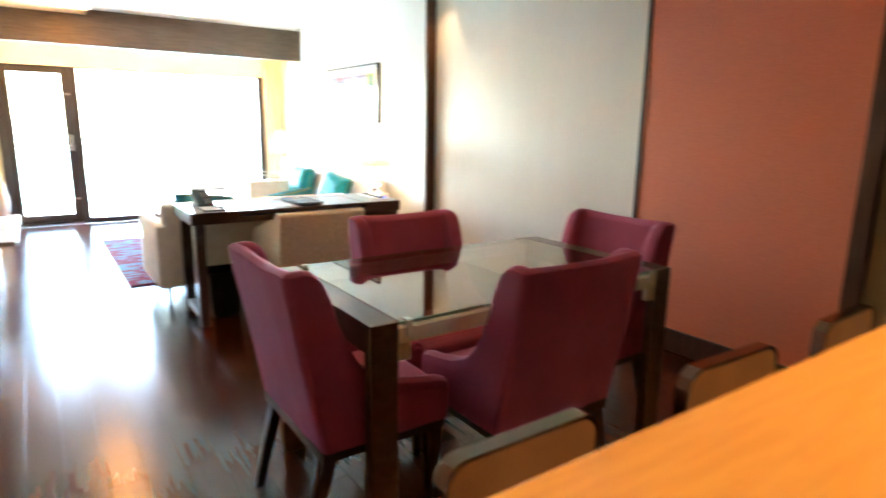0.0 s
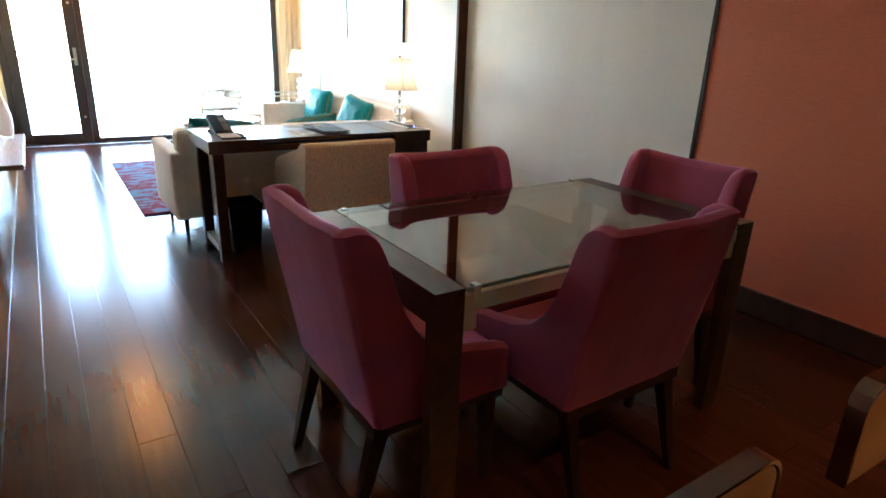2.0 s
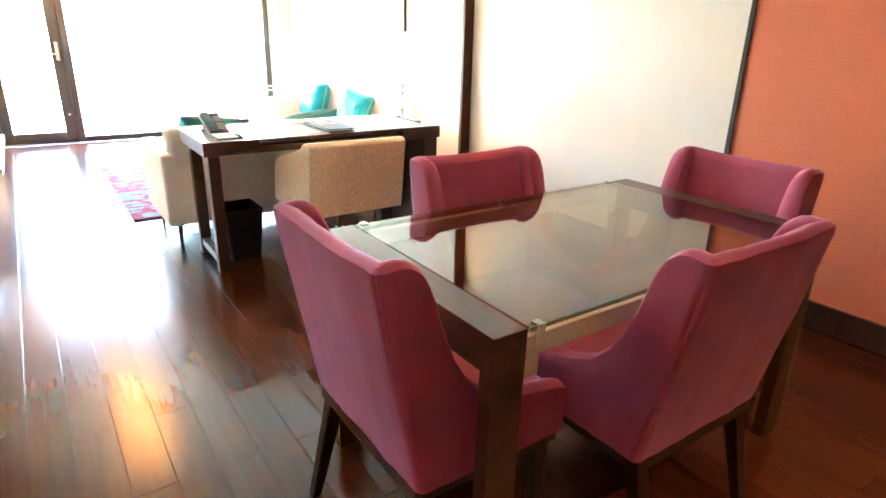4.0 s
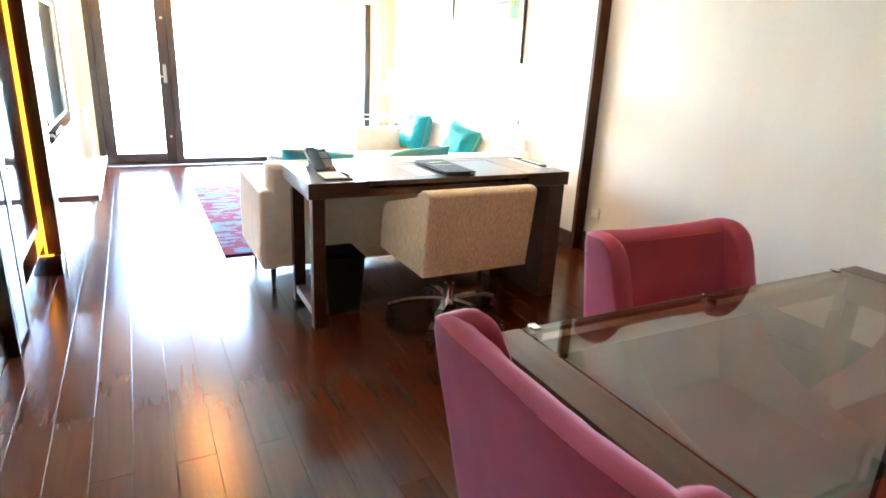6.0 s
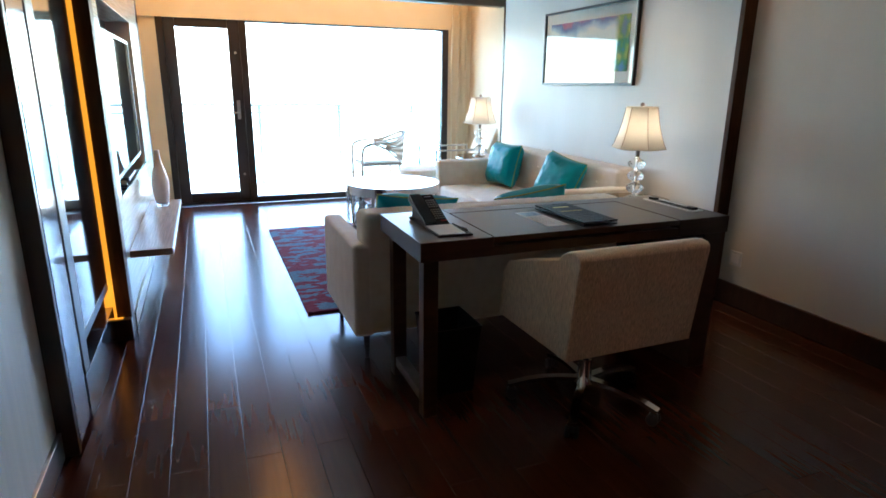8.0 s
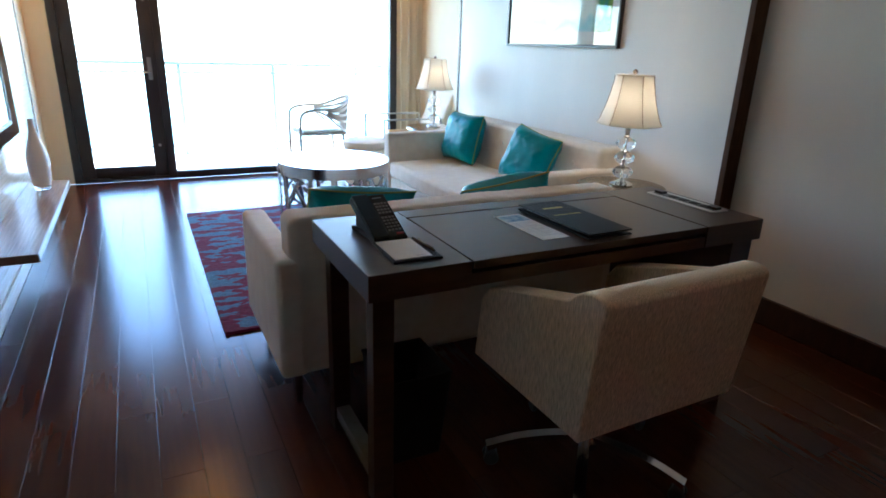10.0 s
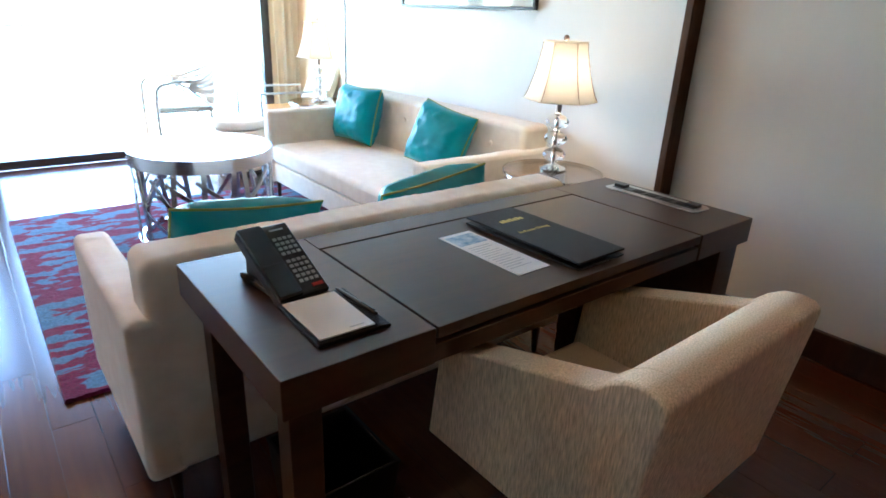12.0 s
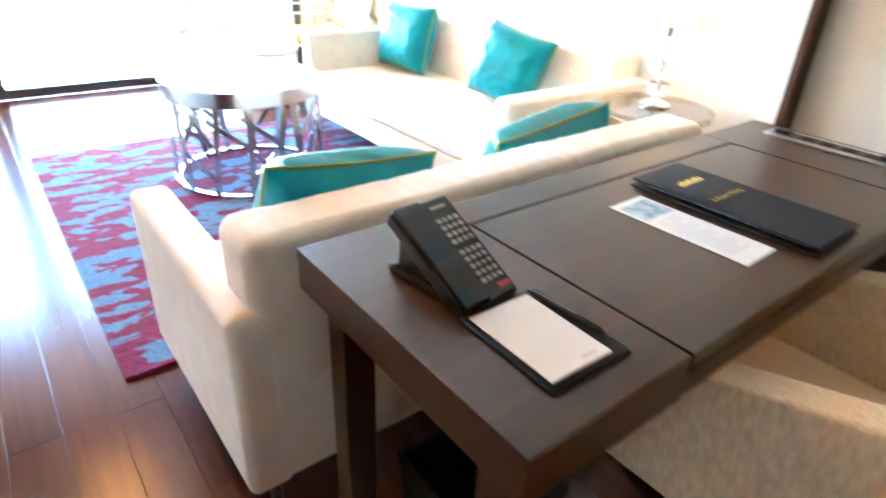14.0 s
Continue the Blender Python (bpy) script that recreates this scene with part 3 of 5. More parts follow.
# glowing sheet in place of the reveal lit by the hidden niche light
part("lit_face_glow", boxes((-0.05, -0.001, 5.704, 5.711, 0.118, TOP)), AMBER_GLOW, niche, "glowing strip for amber light on the pillar reveal")
# glow laid on the foot for the light that spills onto its top
part("lit_face_glow", boxes((-0.05, 0.03, 5.682, 5.702, 0.1152, 0.119), bevel=0.001), AMBER_GLOW, niche, "glowing strip for amber light falling on the foot")
art = thing("wall_mirror", pose(0, 0, 0), "tall framed mirror hung in the lit niche", "mirror")
part("glass", boxes((-0.05, -0.014, 4.99, 5.62, 0.34, 2.3)), MIRROR, art)
for s in ((-0.118, -0.012, 4.97, 4.99, 0.30, 2.34), (-0.118, -0.012, 5.62, 5.635, 0.30, 2.34), (-0.118, -0.012, 4.99, 5.62, 0.30, 0.342), (-0.118, -0.012, 4.99, 5.62, 2.298, 2.34)):
    part("frame", boxes(s, bevel=0.002), DARK_WOOD, art)

tv_wall = tagged(new("wall_television"), "glossy streaked veneer wall around the television recess", "wall", kind="structure")
for s in ((-0.2, 0.062, 5.821, 6.0, 0.0, TOP), (-0.2, 0.062, 7.62, 8.3, 0.0, TOP), (-0.2, 0.062, 6.0, 7.62, 0.0, 0.70), (-0.2, 0.062, 6.0, 7.62, 1.74, TOP)):
    part("veneer_panel", boxes(s, bevel=0.002), ZEBRA, tv_wall)
part("recess_back", boxes((-0.2, -0.1, 6.0, 7.62, 0.7, 1.74)), BLACK, tv_wall)
part("recess_ledge", boxes((-0.1, 0.066, 6.0, 7.62, 0.70, 0.712), bevel=0.002), LACQUER, tv_wall)
part("edge_strip", boxes((-0.19, 0.068, 8.301, 8.33, 0.0, TOP)), DARK_WOOD, tv_wall)
part("baseboard_strip", boxes((0.063, 0.075, 5.822, 8.3, 0.004, 0.09), bevel=0.002), ZEBRA, tv_wall)
part("return", boxes((-0.2, -0.03, 8.33, 8.5, 0.0, TOP)), BEIGE, tv_wall)
tv = thing("television", pose(0.05, 6.83, 0.712), "flat black television in a wall recess", "television")
part("screen", boxes((-0.02, -0.012, -0.69, 0.69, 0.085, 0.865)), TV_GLASS, tv)
for s in ((-0.05, -0.008, -0.715, -0.69, 0.06, 0.89), (-0.05, -0.008, 0.69, 0.715, 0.06, 0.89), (-0.05, -0.008, -0.69, 0.69, 0.865, 0.89), (-0.05, -0.008, -0.69, 0.69, 0.06, 0.085)):
    part("bezel", boxes(s, bevel=0.003), BLACK, tv)
part("housing", boxes((-0.14, -0.05, -0.58, 0.58, 0.1, 0.8), bevel=0.01), BLACK, tv)
part("stand", boxes((-0.14, -0.01, -0.2, 0.2, 0.0, 0.012), (-0.12, -0.07, -0.05, 0.05, 0.012, 0.1), bevel=0.003), BLACK, tv)
remote = thing("remote_control", pose(0.03, 6.38, 0.7125, 0, 0, 8), "black remote control on the recess ledge", "remote control")
part("body", boxes((-0.022, 0.022, -0.09, 0.09, 0, 0.018), bevel=0.006), BLACK, remote)
part("buttons", boxes(*[(-0.014 + 0.011 * i, -0.006 + 0.011 * i, -0.07 + 0.02 * j, -0.06 + 0.02 * j, 0.018, 0.0205) for i in range(3) for j in range(7)]), KEY_PLASTIC, remote)
shelf = thing("wall_shelf", pose(0, 0, 0), "floating streaked wooden shelf under the television", "shelf")
part("board", boxes((0.064, 0.285, 5.98, 7.56, 0.362, 0.402), bevel=0.003), ZEBRA_DARK, shelf)
part("edge", boxes((0.2855, 0.289, 5.98, 7.56, 0.364, 0.4), bevel=0.001), STEEL, shelf, "pale satin edge strip")
vase = thing("vase", pose(0.17, 7.3, 0.403) @ Matrix.Scale(0.84, 4), "tall white ceramic bottle vase on the wall shelf", "vase")
part("body", lathe([(0.035, 0.028), (0.055, 0.032), (0.066, 0.1), (0.072, 0.18), (0.07, 0.24), (0.055, 0.31), (0.036, 0.37), (0.024, 0.42), (0.019, 0.48), (0.02, 0.505), (0.016, 0.505), (0.014, 0.46)], 32), CERAMIC, vase)
part("foot", lathe([(0.045, 0.0), (0.05, 0.004), (0.05, 0.024), (0.04, 0.028)], 32), CLEAR, vase)

# ---- ceiling fittings ----


def downlight(x, y, z, mat, r=0.05):
    d = thing("downlight", pose(x, y, z), "unseen round recessed ceiling downlight", "downlight", "ceiling downlights")
    part("ring", lathe([(r, -0.001), (r + 0.016, -0.001), (r + 0.016, -0.008), (r, -0.006)], 24), WHITE_PLASTIC, d)
    part("diffuser", lathe([(0.002, -0.0012), (r - 0.002, -0.0012), (r - 0.002, -0.004), (0.002, -0.004)], 24), mat, d)


panel = thing("ceiling_light", pose(0.92, 7.1, 2.44), "long recessed amber ceiling light", "ceiling light")
part("diffuser", boxes((-0.155, 0.155, -0.85, 0.85, -0.006, -0.001)), PANEL_LED, panel)
for fs in ((-0.17, -0.155, -0.865, 0.865, -0.012, 0.0), (0.155, 0.17, -0.865, 0.865, -0.012, 0.0), (-0.155, 0.155, -0.865, -0.85, -0.012, 0.0), (-0.155, 0.155, 0.85, 0.865, -0.012, 0.0)):
    part("frame", boxes(fs), WHITE_PLASTIC, panel)
# fitting at (1.7, 3.35) is added to go with the fill lamp there
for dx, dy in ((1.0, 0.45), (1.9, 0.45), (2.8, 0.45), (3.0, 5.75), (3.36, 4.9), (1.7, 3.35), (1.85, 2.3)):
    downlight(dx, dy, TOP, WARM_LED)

# ---- picture ----
pic = thing("framed_picture", pose(3.449, 6.63, 1.63), "wide abstract seascape print in a thin black frame", "picture")
part("print", boxes((-0.016, -0.012, -0.535, 0.535, -0.2, 0.2)), PAINTING, pic)
part("mat_board", boxes((-0.012, -0.008, -0.615, 0.615, -0.285, 0.285)), PAPER, pic, "white mat board")
for s in ((-0.03, 0, -0.63, 0.63, 0.283, 0.3), (-0.03, 0, -0.63, 0.63, -0.3, -0.283), (-0.03, 0, -0.63, -0.613, -0.283, 0.283), (-0.03, 0, 0.613, 0.63, -0.283, 0.283)):
    part("frame", boxes(s, bevel=0.002), BLACK, pic)
gl = part("glass", boxes((-0.021, -0.019, -0.613, 0.613, -0.283, 0.283)), WINDOW_GLASS, pic, smooth=False)
gl.visible_shadow = False
socket = thing("wall_socket", pose(3.497, 4.98, 0.3), "white wall socket low on the dining wall", "socket")
part("plate", boxes((0.014, 0.022, -0.045, 0.045, -0.045, 0.045), bevel=0.003), WHITE_PLASTIC, socket)
part("insert", boxes((0.011, 0.014, -0.028, 0.028, -0.028, 0.028), bevel=0.001), CERAMIC, socket)

# ---- bar counter and stools ----
bar = thing("bar_counter", pose(0, 0, 0), "bar counter with an orange wood top", "counter")
part("worktop", boxes((0.7, XR - 0.01, -0.02, 0.83, 0.98, 1.02), bevel=0.006), COUNTER, bar, "honey orange wood top")
part("body", boxes((0.8, XR - 0.01, 0.05, 0.5, 0.004, 0.978), bevel=0.004), CABINET, bar)
part("kick", boxes((0.84, XR - 0.01, 0.5, 0.51, 0.004, 0.1)), STEEL, bar)


def bar_stool():
    s = thing("bar_stool", pose(0, 0, 0), "chrome framed bar stool with a low tan leather back", "bar stool", "stools at the bar")
    part("seat", boxes((-0.19, 0.19, -0.17, 0.19, 0.64, 0.7), bevel=0.028, segments=4), TAN_LEATHER, s)
    edge = [(-0.155, 0.7), (-0.155, 0.79)]
    edge += [(-0.115 - 0.04 * math.cos(a), 0.838 + 0.04 * math.sin(a)) for a in (math.pi / 2 * k / 8 for k in range(9))]
    edge += [(0.115 + 0.04 * math.sin(a), 0.838 + 0.04 * math.cos(a)) for a in (math.pi / 2 * k / 8 for k in range(9))]
    edge += [(0.155, 0.79), (0.155, 0.7)]
    inner = [(x * 0.96, z - 0.006 * (z > 0.8)) for x, z in edge]
    part("back_frame", prism(edge + inner[::-1], -0.246, -0.216, bevel=0.0015, segments=2, axis="y"), SMOKED_CHROME, s, "wide polished bronze-toned band")
    part("backrest", prism([(x * 0.998, z) for x, z in inner], -0.2445, -0.2175, bevel=0.004, axis="y"), TAN_LEATHER, s)
    for sx in (-1, 1):
        for sy in (-1, 1):
            part("leg", tube([(sx * 0.165, sy * 0.15, 0.66), (sx * 0.2, sy * 0.19, 0.0)], 0.011), CHROME, s)
        part("footrest", tube([(sx * 0.187, -0.175, 0.26), (sx * 0.187, 0.175, 0.26)], 0.008), CHROME, s)
    part("footrest", tube([(-0.187, 0.175, 0.26), (0.187, 0.175, 0.26)], 0.008), CHROME, s)
    return s


stool = bar_stool()
stool.matrix_basis = pose(1.0, 0.85, 0, 0, 0, 180)
for sx, turn in ((1.557, 178), (2.1, 182)):
    copy_thing(stool, pose(sx, 0.85, 0, 0, 0, turn))

# ---- dining table ----
table = thing("dining_table", pose(0, 0, 0), "dining table with a clear glass top and dark wooden ends", "dining table")
TX0, TX1, TY0, TY1 = 1.165, 2.54, 1.885, 2.685
for x0 in (TX0, TX1 - 0.09):
    part("end_rail", boxes((x0, x0 + 0.09, TY0, TY1, 0.68, 0.77), bevel=0.0015), TABLE_WOOD, table)
    for y0 in (TY0, TY1 - 0.042):
        part("leg", boxes((x0 + 0.0005, x0 + 0.0895, y0 + 0.0005, y0 + 0.0415, 0.0, 0.6805), bevel=0.0015), TABLE_WOOD, table)
for y0 in (TY0 + 0.003, TY1 - 0.033):
    part("steel_bar", boxes((TX0 + 0.091, TX1 - 0.091, y0, y0 + 0.03, 0.7, 0.748), bevel=0.002), SATIN, table, "satin steel side bar")
top = part("glass_top", boxes((TX0 + 0.096, TX1 - 0.096, TY0 + 0.004, TY1 - 0.004, 0.758, 0.77)), GREEN_GLASS, table, "clear glass sheet with a green edge", smooth=False)
top.visible_shadow = False
for s in ((TX0 + 0.096, TX1 - 0.096, TY0 + 0.0015, TY0 + 0.0035, 0.759, 0.769), (TX0 + 0.096, TX1 - 0.096, TY1 - 0.0035, TY1 - 0.0015, 0.759, 0.769)):
    part("glass_edge", boxes(s), EDGE_GLASS, table, "green glass edge", smooth=False)
for cx in (TX0 + 0.125, 1.8525, TX1 - 0.125):
    for cy, out in ((TY0, -1), (TY1, 1)):
        clip = part("clip", lathe([(0.012, 0.7485), (0.012, 0.7575)], 16, (cx, cy - out * 0.022, 0)), CHROME, table, "chrome glass clip")
        y0, y1 = sorted((cy - out * 0.02, cy + out * 0.006))
        part("clip_cap", boxes((cx - 0.01, cx + 0.01, y0, y1, 0.7702, 0.7735), bevel=0.001), CHROME, clip)
        y0, y1 = sorted((cy + out * 0.0005, cy + out * 0.006))
        part("clip_plate", boxes((cx - 0.01, cx + 0.01, y0, y1, 0.722, 0.77), bevel=0.001), SATIN, clip)
for cx in (TX0 + 0.0905, TX1 - 0.135):
    for cy in (TY0 + 0.006, TY1 - 0.03):
        part("bracket", boxes((cx, cx + 0.044, cy, cy + 0.024, 0.645, 0.699), bevel=0.002), SATIN, table)


def dining_chair():
    c = thing("dining_chair", pose(0, 0, 0), "plum upholstered wing-back dining chair on dark wooden legs", "chair", "chairs round the table")
    bm = bmesh.new()
    ys = [0.262, 0.25, 0.22, 0.18, 0.14, 0.1, 0.06, 0.02, -0.02, -0.045, -0.06, -0.075, -0.09, -0.1, -0.11, -0.12, -0.13, -0.14, -0.147, -0.155, -0.163, -0.17, -0.178, -0.186, -0.195, -0.207]
    path = [(-0.287, y, "s") for y in ys]
    path += [(-0.262 - 0.025 * math.cos(a), -0.237 - 0.025 * math.sin(a), "c") for a in (math.pi / 2 * k / 5 for k in range(6))]
    path += [(-0.262 + 0.02096 * k, -0.262, "b") for k in range(1, 25)]
    path += [(0.262 + 0.025 * math.sin(a), -0.237 - 0.025 * math.cos(a), "c") for a in (math.pi / 2 * k / 5 for k in range(6))]
    path += [(0.287, y, "s") for y in reversed(ys)]
    falls = [(-0.3, 0.918), (-0.23, 0.92), (-0.205, 0.923), (-0.185, 0.918), (-0.165, 0.9), (-0.15, 0.86), (-0.135, 0.77), (-0.112, 0.69), (-0.078, 0.625), (-0.025, 0.57), (0.06, 0.535), (0.16, 0.515), (0.235, 0.503), (0.262, 0.485)]
    rings = []
    for i, (x, y, kind) in enumerate(path):
        q0, q1 = path[max(i - 1, 0)], path[min(i + 1, len(path) - 1)]
        d = Vector((q1[0] - q0[0], q1[1] - q0[1], 0)).normalized()
        inward = Vector((-d.y, d.x, 0))
        h = float(np.interp(y, [f[0] for f in falls], [f[1] for f in falls]))
        if kind == "b":
            h -= 0.006 * max(0, 1 - (x / 0.23) ** 2)
        t = 0.068 if kind != "b" else 0.062
        recline = float(np.interp(y, (-0.262, 0.0), (1.0, 0.0)))
        ring = []
        for off, z in ((0, 0.358), (0, 0.36 + 0.3 * (h - 0.36)), (0, 0.36 + 0.55 * (h - 0.36)), (0, 0.36 + 0.75 * (h - 0.36)), (0, h - 0.03), (0.004, h - 0.009), (0.02, h), (t / 2, h + 0.002), (t - 0.024, h), (t - 0.008, h - 0.01), (t, h - 0.03), (t, 0.6 * h + 0.16), (t, 0.37)):
            p = Vector((x, y, 0)) + inward * off
            ring.append(bm.verts.new((p.x, p.y + recline * (0.065 - 0.19 * (z - 0.36)), z)))
        for v in ring:
            v.co += Vector((0, 1, 0.4)) * 0.0035 * noise.noise((v.co.x * 9, v.co.y * 9, v.co.z * 4))
            v.co += Vector((inward.x, inward.y, 0.5)) * 0.0022 * noise.noise((v.co.x * 38, v.co.y * 38, v.co.z * 9))
        rings.append(ring)
    for a, b in zip(rings, rings[1:]):
        for k in range(len(a)):
            j = (k + 1) % len(a)
            bm.faces.new((a[k], a[j], b[j], b[k]))
    seam = [r[5].co.copy() for r, q in zip(rings, path) if q[2] == "b"]
    corners = [[v.co.copy() for v in rings[k][1:6]] for k, q in enumerate(path) if q[2] == "c" and path[k - 2][2] == path[k + 2][2] == "c" and path[k - 3][2] != "c"]
    bm.faces.new(rings[0])
    bm.faces.new(list(reversed(rings[-1])))
    bmesh.ops.recalc_face_normals(bm, faces=bm.faces)
    bmesh.ops.bevel(bm, geom=[e for r in (rings[0], rings[-1]) for e in {e for v in r for e in v.link_edges if e.other_vert(v) in r}], offset=0.012, segments=3, affect="EDGES")
    shell = part("shell", bm, MAGENTA, c)
    part("seam", tube(seam, 0.0012, 5), PLUM_THREAD, shell, "stitched seam along the top edge")
    for line in corners:
        part("seam", tube(line, 0.0016, 5), MAGENTA, shell)
    part("back_pad", prism([(-0.19, 0.43), (-0.275, 0.885), (-0.236, 0.892), (-0.14, 0.43)], -0.217, 0.217, bevel=0.008), MAGENTA, c)
    bm = bmesh.new()
    box(bm, -0.216, 0.216, -0.19, 0.27, 0.385, 0.46, bevel=0.03, segments=4)
    for v in bm.verts:
        if v.co.z > 0.43:
            v.co.z += 0.02 * max(0, 1 - (v.co.x / 0.22) ** 2)
    part("seat", bm, MAGENTA, c)
    part("seat_frame", boxes((-0.27, 0.27, -0.196, 0.25, 0.318, 0.357), bevel=0.004), DARK_WOOD, c)
    for sx in (-1, 1):
        for y0, y1 in ((0.21, 0.225), (-0.165, -0.245)):
            bm = bmesh.new()
            lo = [bm.verts.new((sx * 0.235 + a * 0.014, y1 + b * 0.014, 0.0)) for a, b in ((-1, -1), (1, -1), (1, 1), (-1, 1))]
            hi = [bm.verts.new((sx * 0.235 + a * 0.024, y0 + b * 0.024, 0.318)) for a, b in ((-1, -1), (1, -1), (1, 1), (-1, 1))]
            bm.faces.new(list(reversed(lo)))
            bm.faces.new(hi)
            for i in range(4):
                j = (i + 1) % 4
                bm.faces.new((lo[i], lo[j], hi[j], hi[i]))
            bmesh.ops.bevel(bm, geom=bm.edges[:], offset=0.003, segments=1, affect="EDGES")
            part("leg", bm, DARK_WOOD, c)
    return c


chair = dining_chair()
SLIM = Matrix.Diagonal((0.97, 1.0, 1.0, 1.0))
chair.matrix_basis = pose(1.255, 2.262, 0, 0, 0, -90) @ SLIM
copy_thing(chair, pose(1.832, 2.575, 0, 0, 0, 180) @ SLIM)
copy_thing(chair, pose(2.44, 2.275, 0, 0, 0, 90) @ SLIM)
copy_thing(chair, pose(1.826, 1.985, 0, 0, 0, 0) @ SLIM)

# ---- writing desk ----
DX0, DX1, DY0, DY1, DZ = 1.213, 2.711, 4.346, 4.89, 0.76
desk = thing("writing_desk", pose(0, 0, 0), "dark espresso writing desk with an inset top panel", "desk")
part("top_end", boxes((DX0, 1.513, DY0, DY1, 0.684, DZ), bevel=0.003), DESK_WOOD, desk)
part("top_end", boxes((2.427, DX1, DY0, DY1, 0.684, DZ), bevel=0.003), DESK_WOOD, desk)
part("top_rear", boxes((1.5135, 2.4265, 4.806, DY1, 0.684, DZ), bevel=0.002), DESK_WOOD, desk)
part("lift_panel", boxes((1.518, 2.422, DY0 + 0.001, 4.801, 0.735, DZ - 0.0005), bevel=0.002), DESK_WOOD, desk, "inset lifting panel")
part("drawer_front", boxes((1.5135, 2.4265, DY0 + 0.004, DY0 + 0.03, 0.684, 0.722), bevel=0.002), DESK_WOOD, desk)
part("drawer_box", boxes((1.52, 2.42, DY0 + 0.03, 4.8, 0.69, 0.72)), BLACK, desk)
for y0 in (4.395, 4.795):
    part("leg", boxes((1.243, 1.305, y0, y0 + 0.055, 0.0, 0.683), bevel=0.003), DESK_WOOD, desk)
part("stretcher", boxes((1.25, 1.298, 4.45, 4.795, 0.05, 0.095), bevel=0.003), STEEL, desk)
part("side_panel", boxes((2.6, 2.705, 4.37, 4.86, 0.0, 0.683), bevel=0.003), DESK_WOOD, desk)
part("shadow_gap", boxes((2.5, 2.6, 4.78, 4.86, 0.0, 0.683), bevel=0.003), DESK_WOOD, desk)
ps = thing("power_strip", pose(2.635, 4.634, DZ), "silver cable outlet set into the desk top", "power outlet")
part("frame", prism([(-0.035, -0.17), (0.035, -0.17), (0.048, -0.155), (0.048, 0.155), (0.035, 0.17), (-0.035, 0.17), (-0.048, 0.155), (-0.048, -0.155)], 0.0005, 0.004, bevel=0.001, axis="z"), STEEL, ps)
part("slot", boxes((-0.022, 0.022, -0.15, 0.15, 0.0042, 0.0052)), BLACK, ps)
for k, sy in enumerate((-0.1, -0.045, 0.01, 0.06)):
    part("outlet", boxes((-0.015, 0.015, sy - 0.018, sy + 0.018, 0.0053, 0.0075), bevel=0.001), RUBBER, ps)
for sy in (-0.135, 0.13):
    part("plug_cap", boxes((-0.016, 0.016, sy - 0.02, sy + 0.02, 0.0053, 0.016), bevel=0.003), BLACK, ps)
part("indicator", lathe([(0.004, 0.0043), (0.004, 0.006)], 10, (0.034, -0.13, 0)), BLUE_LED, ps)

phone = thing("telephone", pose(1.36, 4.668, DZ, 0, 0, 6) @ Matrix.Scale(0.91, 4), "black desk telephone with a flush handset and keypad", "telephone")
part("base", boxes((-0.055, 0.055, -0.06, 0.095, 0.001, 0.014), bevel=0.004), BLACK, phone)
part("support", prism([(-0.075, 0.0145), (0.08, 0.0145), (0.075, 0.09), (0.06, 0.085)], -0.045, 0.045, bevel=0.003), BLACK, phone)
b = part("body", boxes((-0.062, 0.062, -0.1, 0.108, 0.0, 0.024), bevel=0.004, segments=3), BLACK, phone)
b.matrix_basis = pose(0, 0.0, 0.04, 30)
part("faceplate", boxes((-0.004, 0.058, -0.096, 0.104, 0.0242, 0.0262), bevel=0.0008, segments=1), SCREEN, b)
part("handset", prism([(-0.099, 0.0245), (-0.099, 0.031), (-0.094, 0.037), (-0.01, 0.0385), (0.095, 0.037), (0.106, 0.032), (0.107, 0.0245)], -0.0615, -0.006, bevel=0.003, segments=3), GLOSS_BLACK, b, "smooth glossy black handset")
part("handset_joint", boxes((-0.0605, -0.007, -0.012, -0.0105, 0.0383, 0.0389)), RUBBER, b)
key_me = finish("button", boxes((-0.0045, 0.0045, -0.0042, 0.0042, 0.0, 0.0026), bevel=0.0008, segments=1), KEY_PLASTIC)
for r in range(9):
    for q in range(4):
        ob = new("button", key_me)
        ob.parent = b
        ob.location = (0.0085 + q * 0.0125, -0.064 + r * 0.0145 + (0.008 if r > 4 else 0), 0.0263)
part("message_key", boxes((0.026, 0.052, -0.086, -0.078, 0.0263, 0.0285)), RED, b)
part("card", boxes((0.01, 0.044, 0.086, 0.0905, 0.0263, 0.0267)), INK, b)
part("cord", tube([(-0.055 + 0.006 * math.cos(a * 1.1), 0.03 + 0.0006 * a, 0.012 + 0.006 * math.sin(a * 1.1)) for a in range(80)], 0.002, 5), BLACK, phone)

pad = thing("memo_tray", pose(1.377, 4.486, DZ, 0, 0, -1), "black memo tray holding a white note pad", "memo pad")
part("tray", boxes((-0.072, 0.072, -0.09, 0.09, 0.0, 0.008), bevel=0.003), LEATHER, pad)
part("paper_block", boxes((-0.064, 0.044, -0.078, 0.078, 0.008, 0.011), bevel=0.0004), PAPER, pad, "blank white note paper")
part("print_bar", boxes((0.0, 0.028, -0.068, -0.0655, 0.0111, 0.0113)), INK, pad)
pen = thing("pen", pose(1.435, 4.5, DZ + 0.0125, 90, 0, 4), "black ballpoint pen in the memo tray", "pen")
part("barrel", lathe([(0.0015, -0.07), (0.004, -0.058), (0.0045, 0.0), (0.0045, 0.06), (0.003, 0.066)], 12), BLACK, pen)
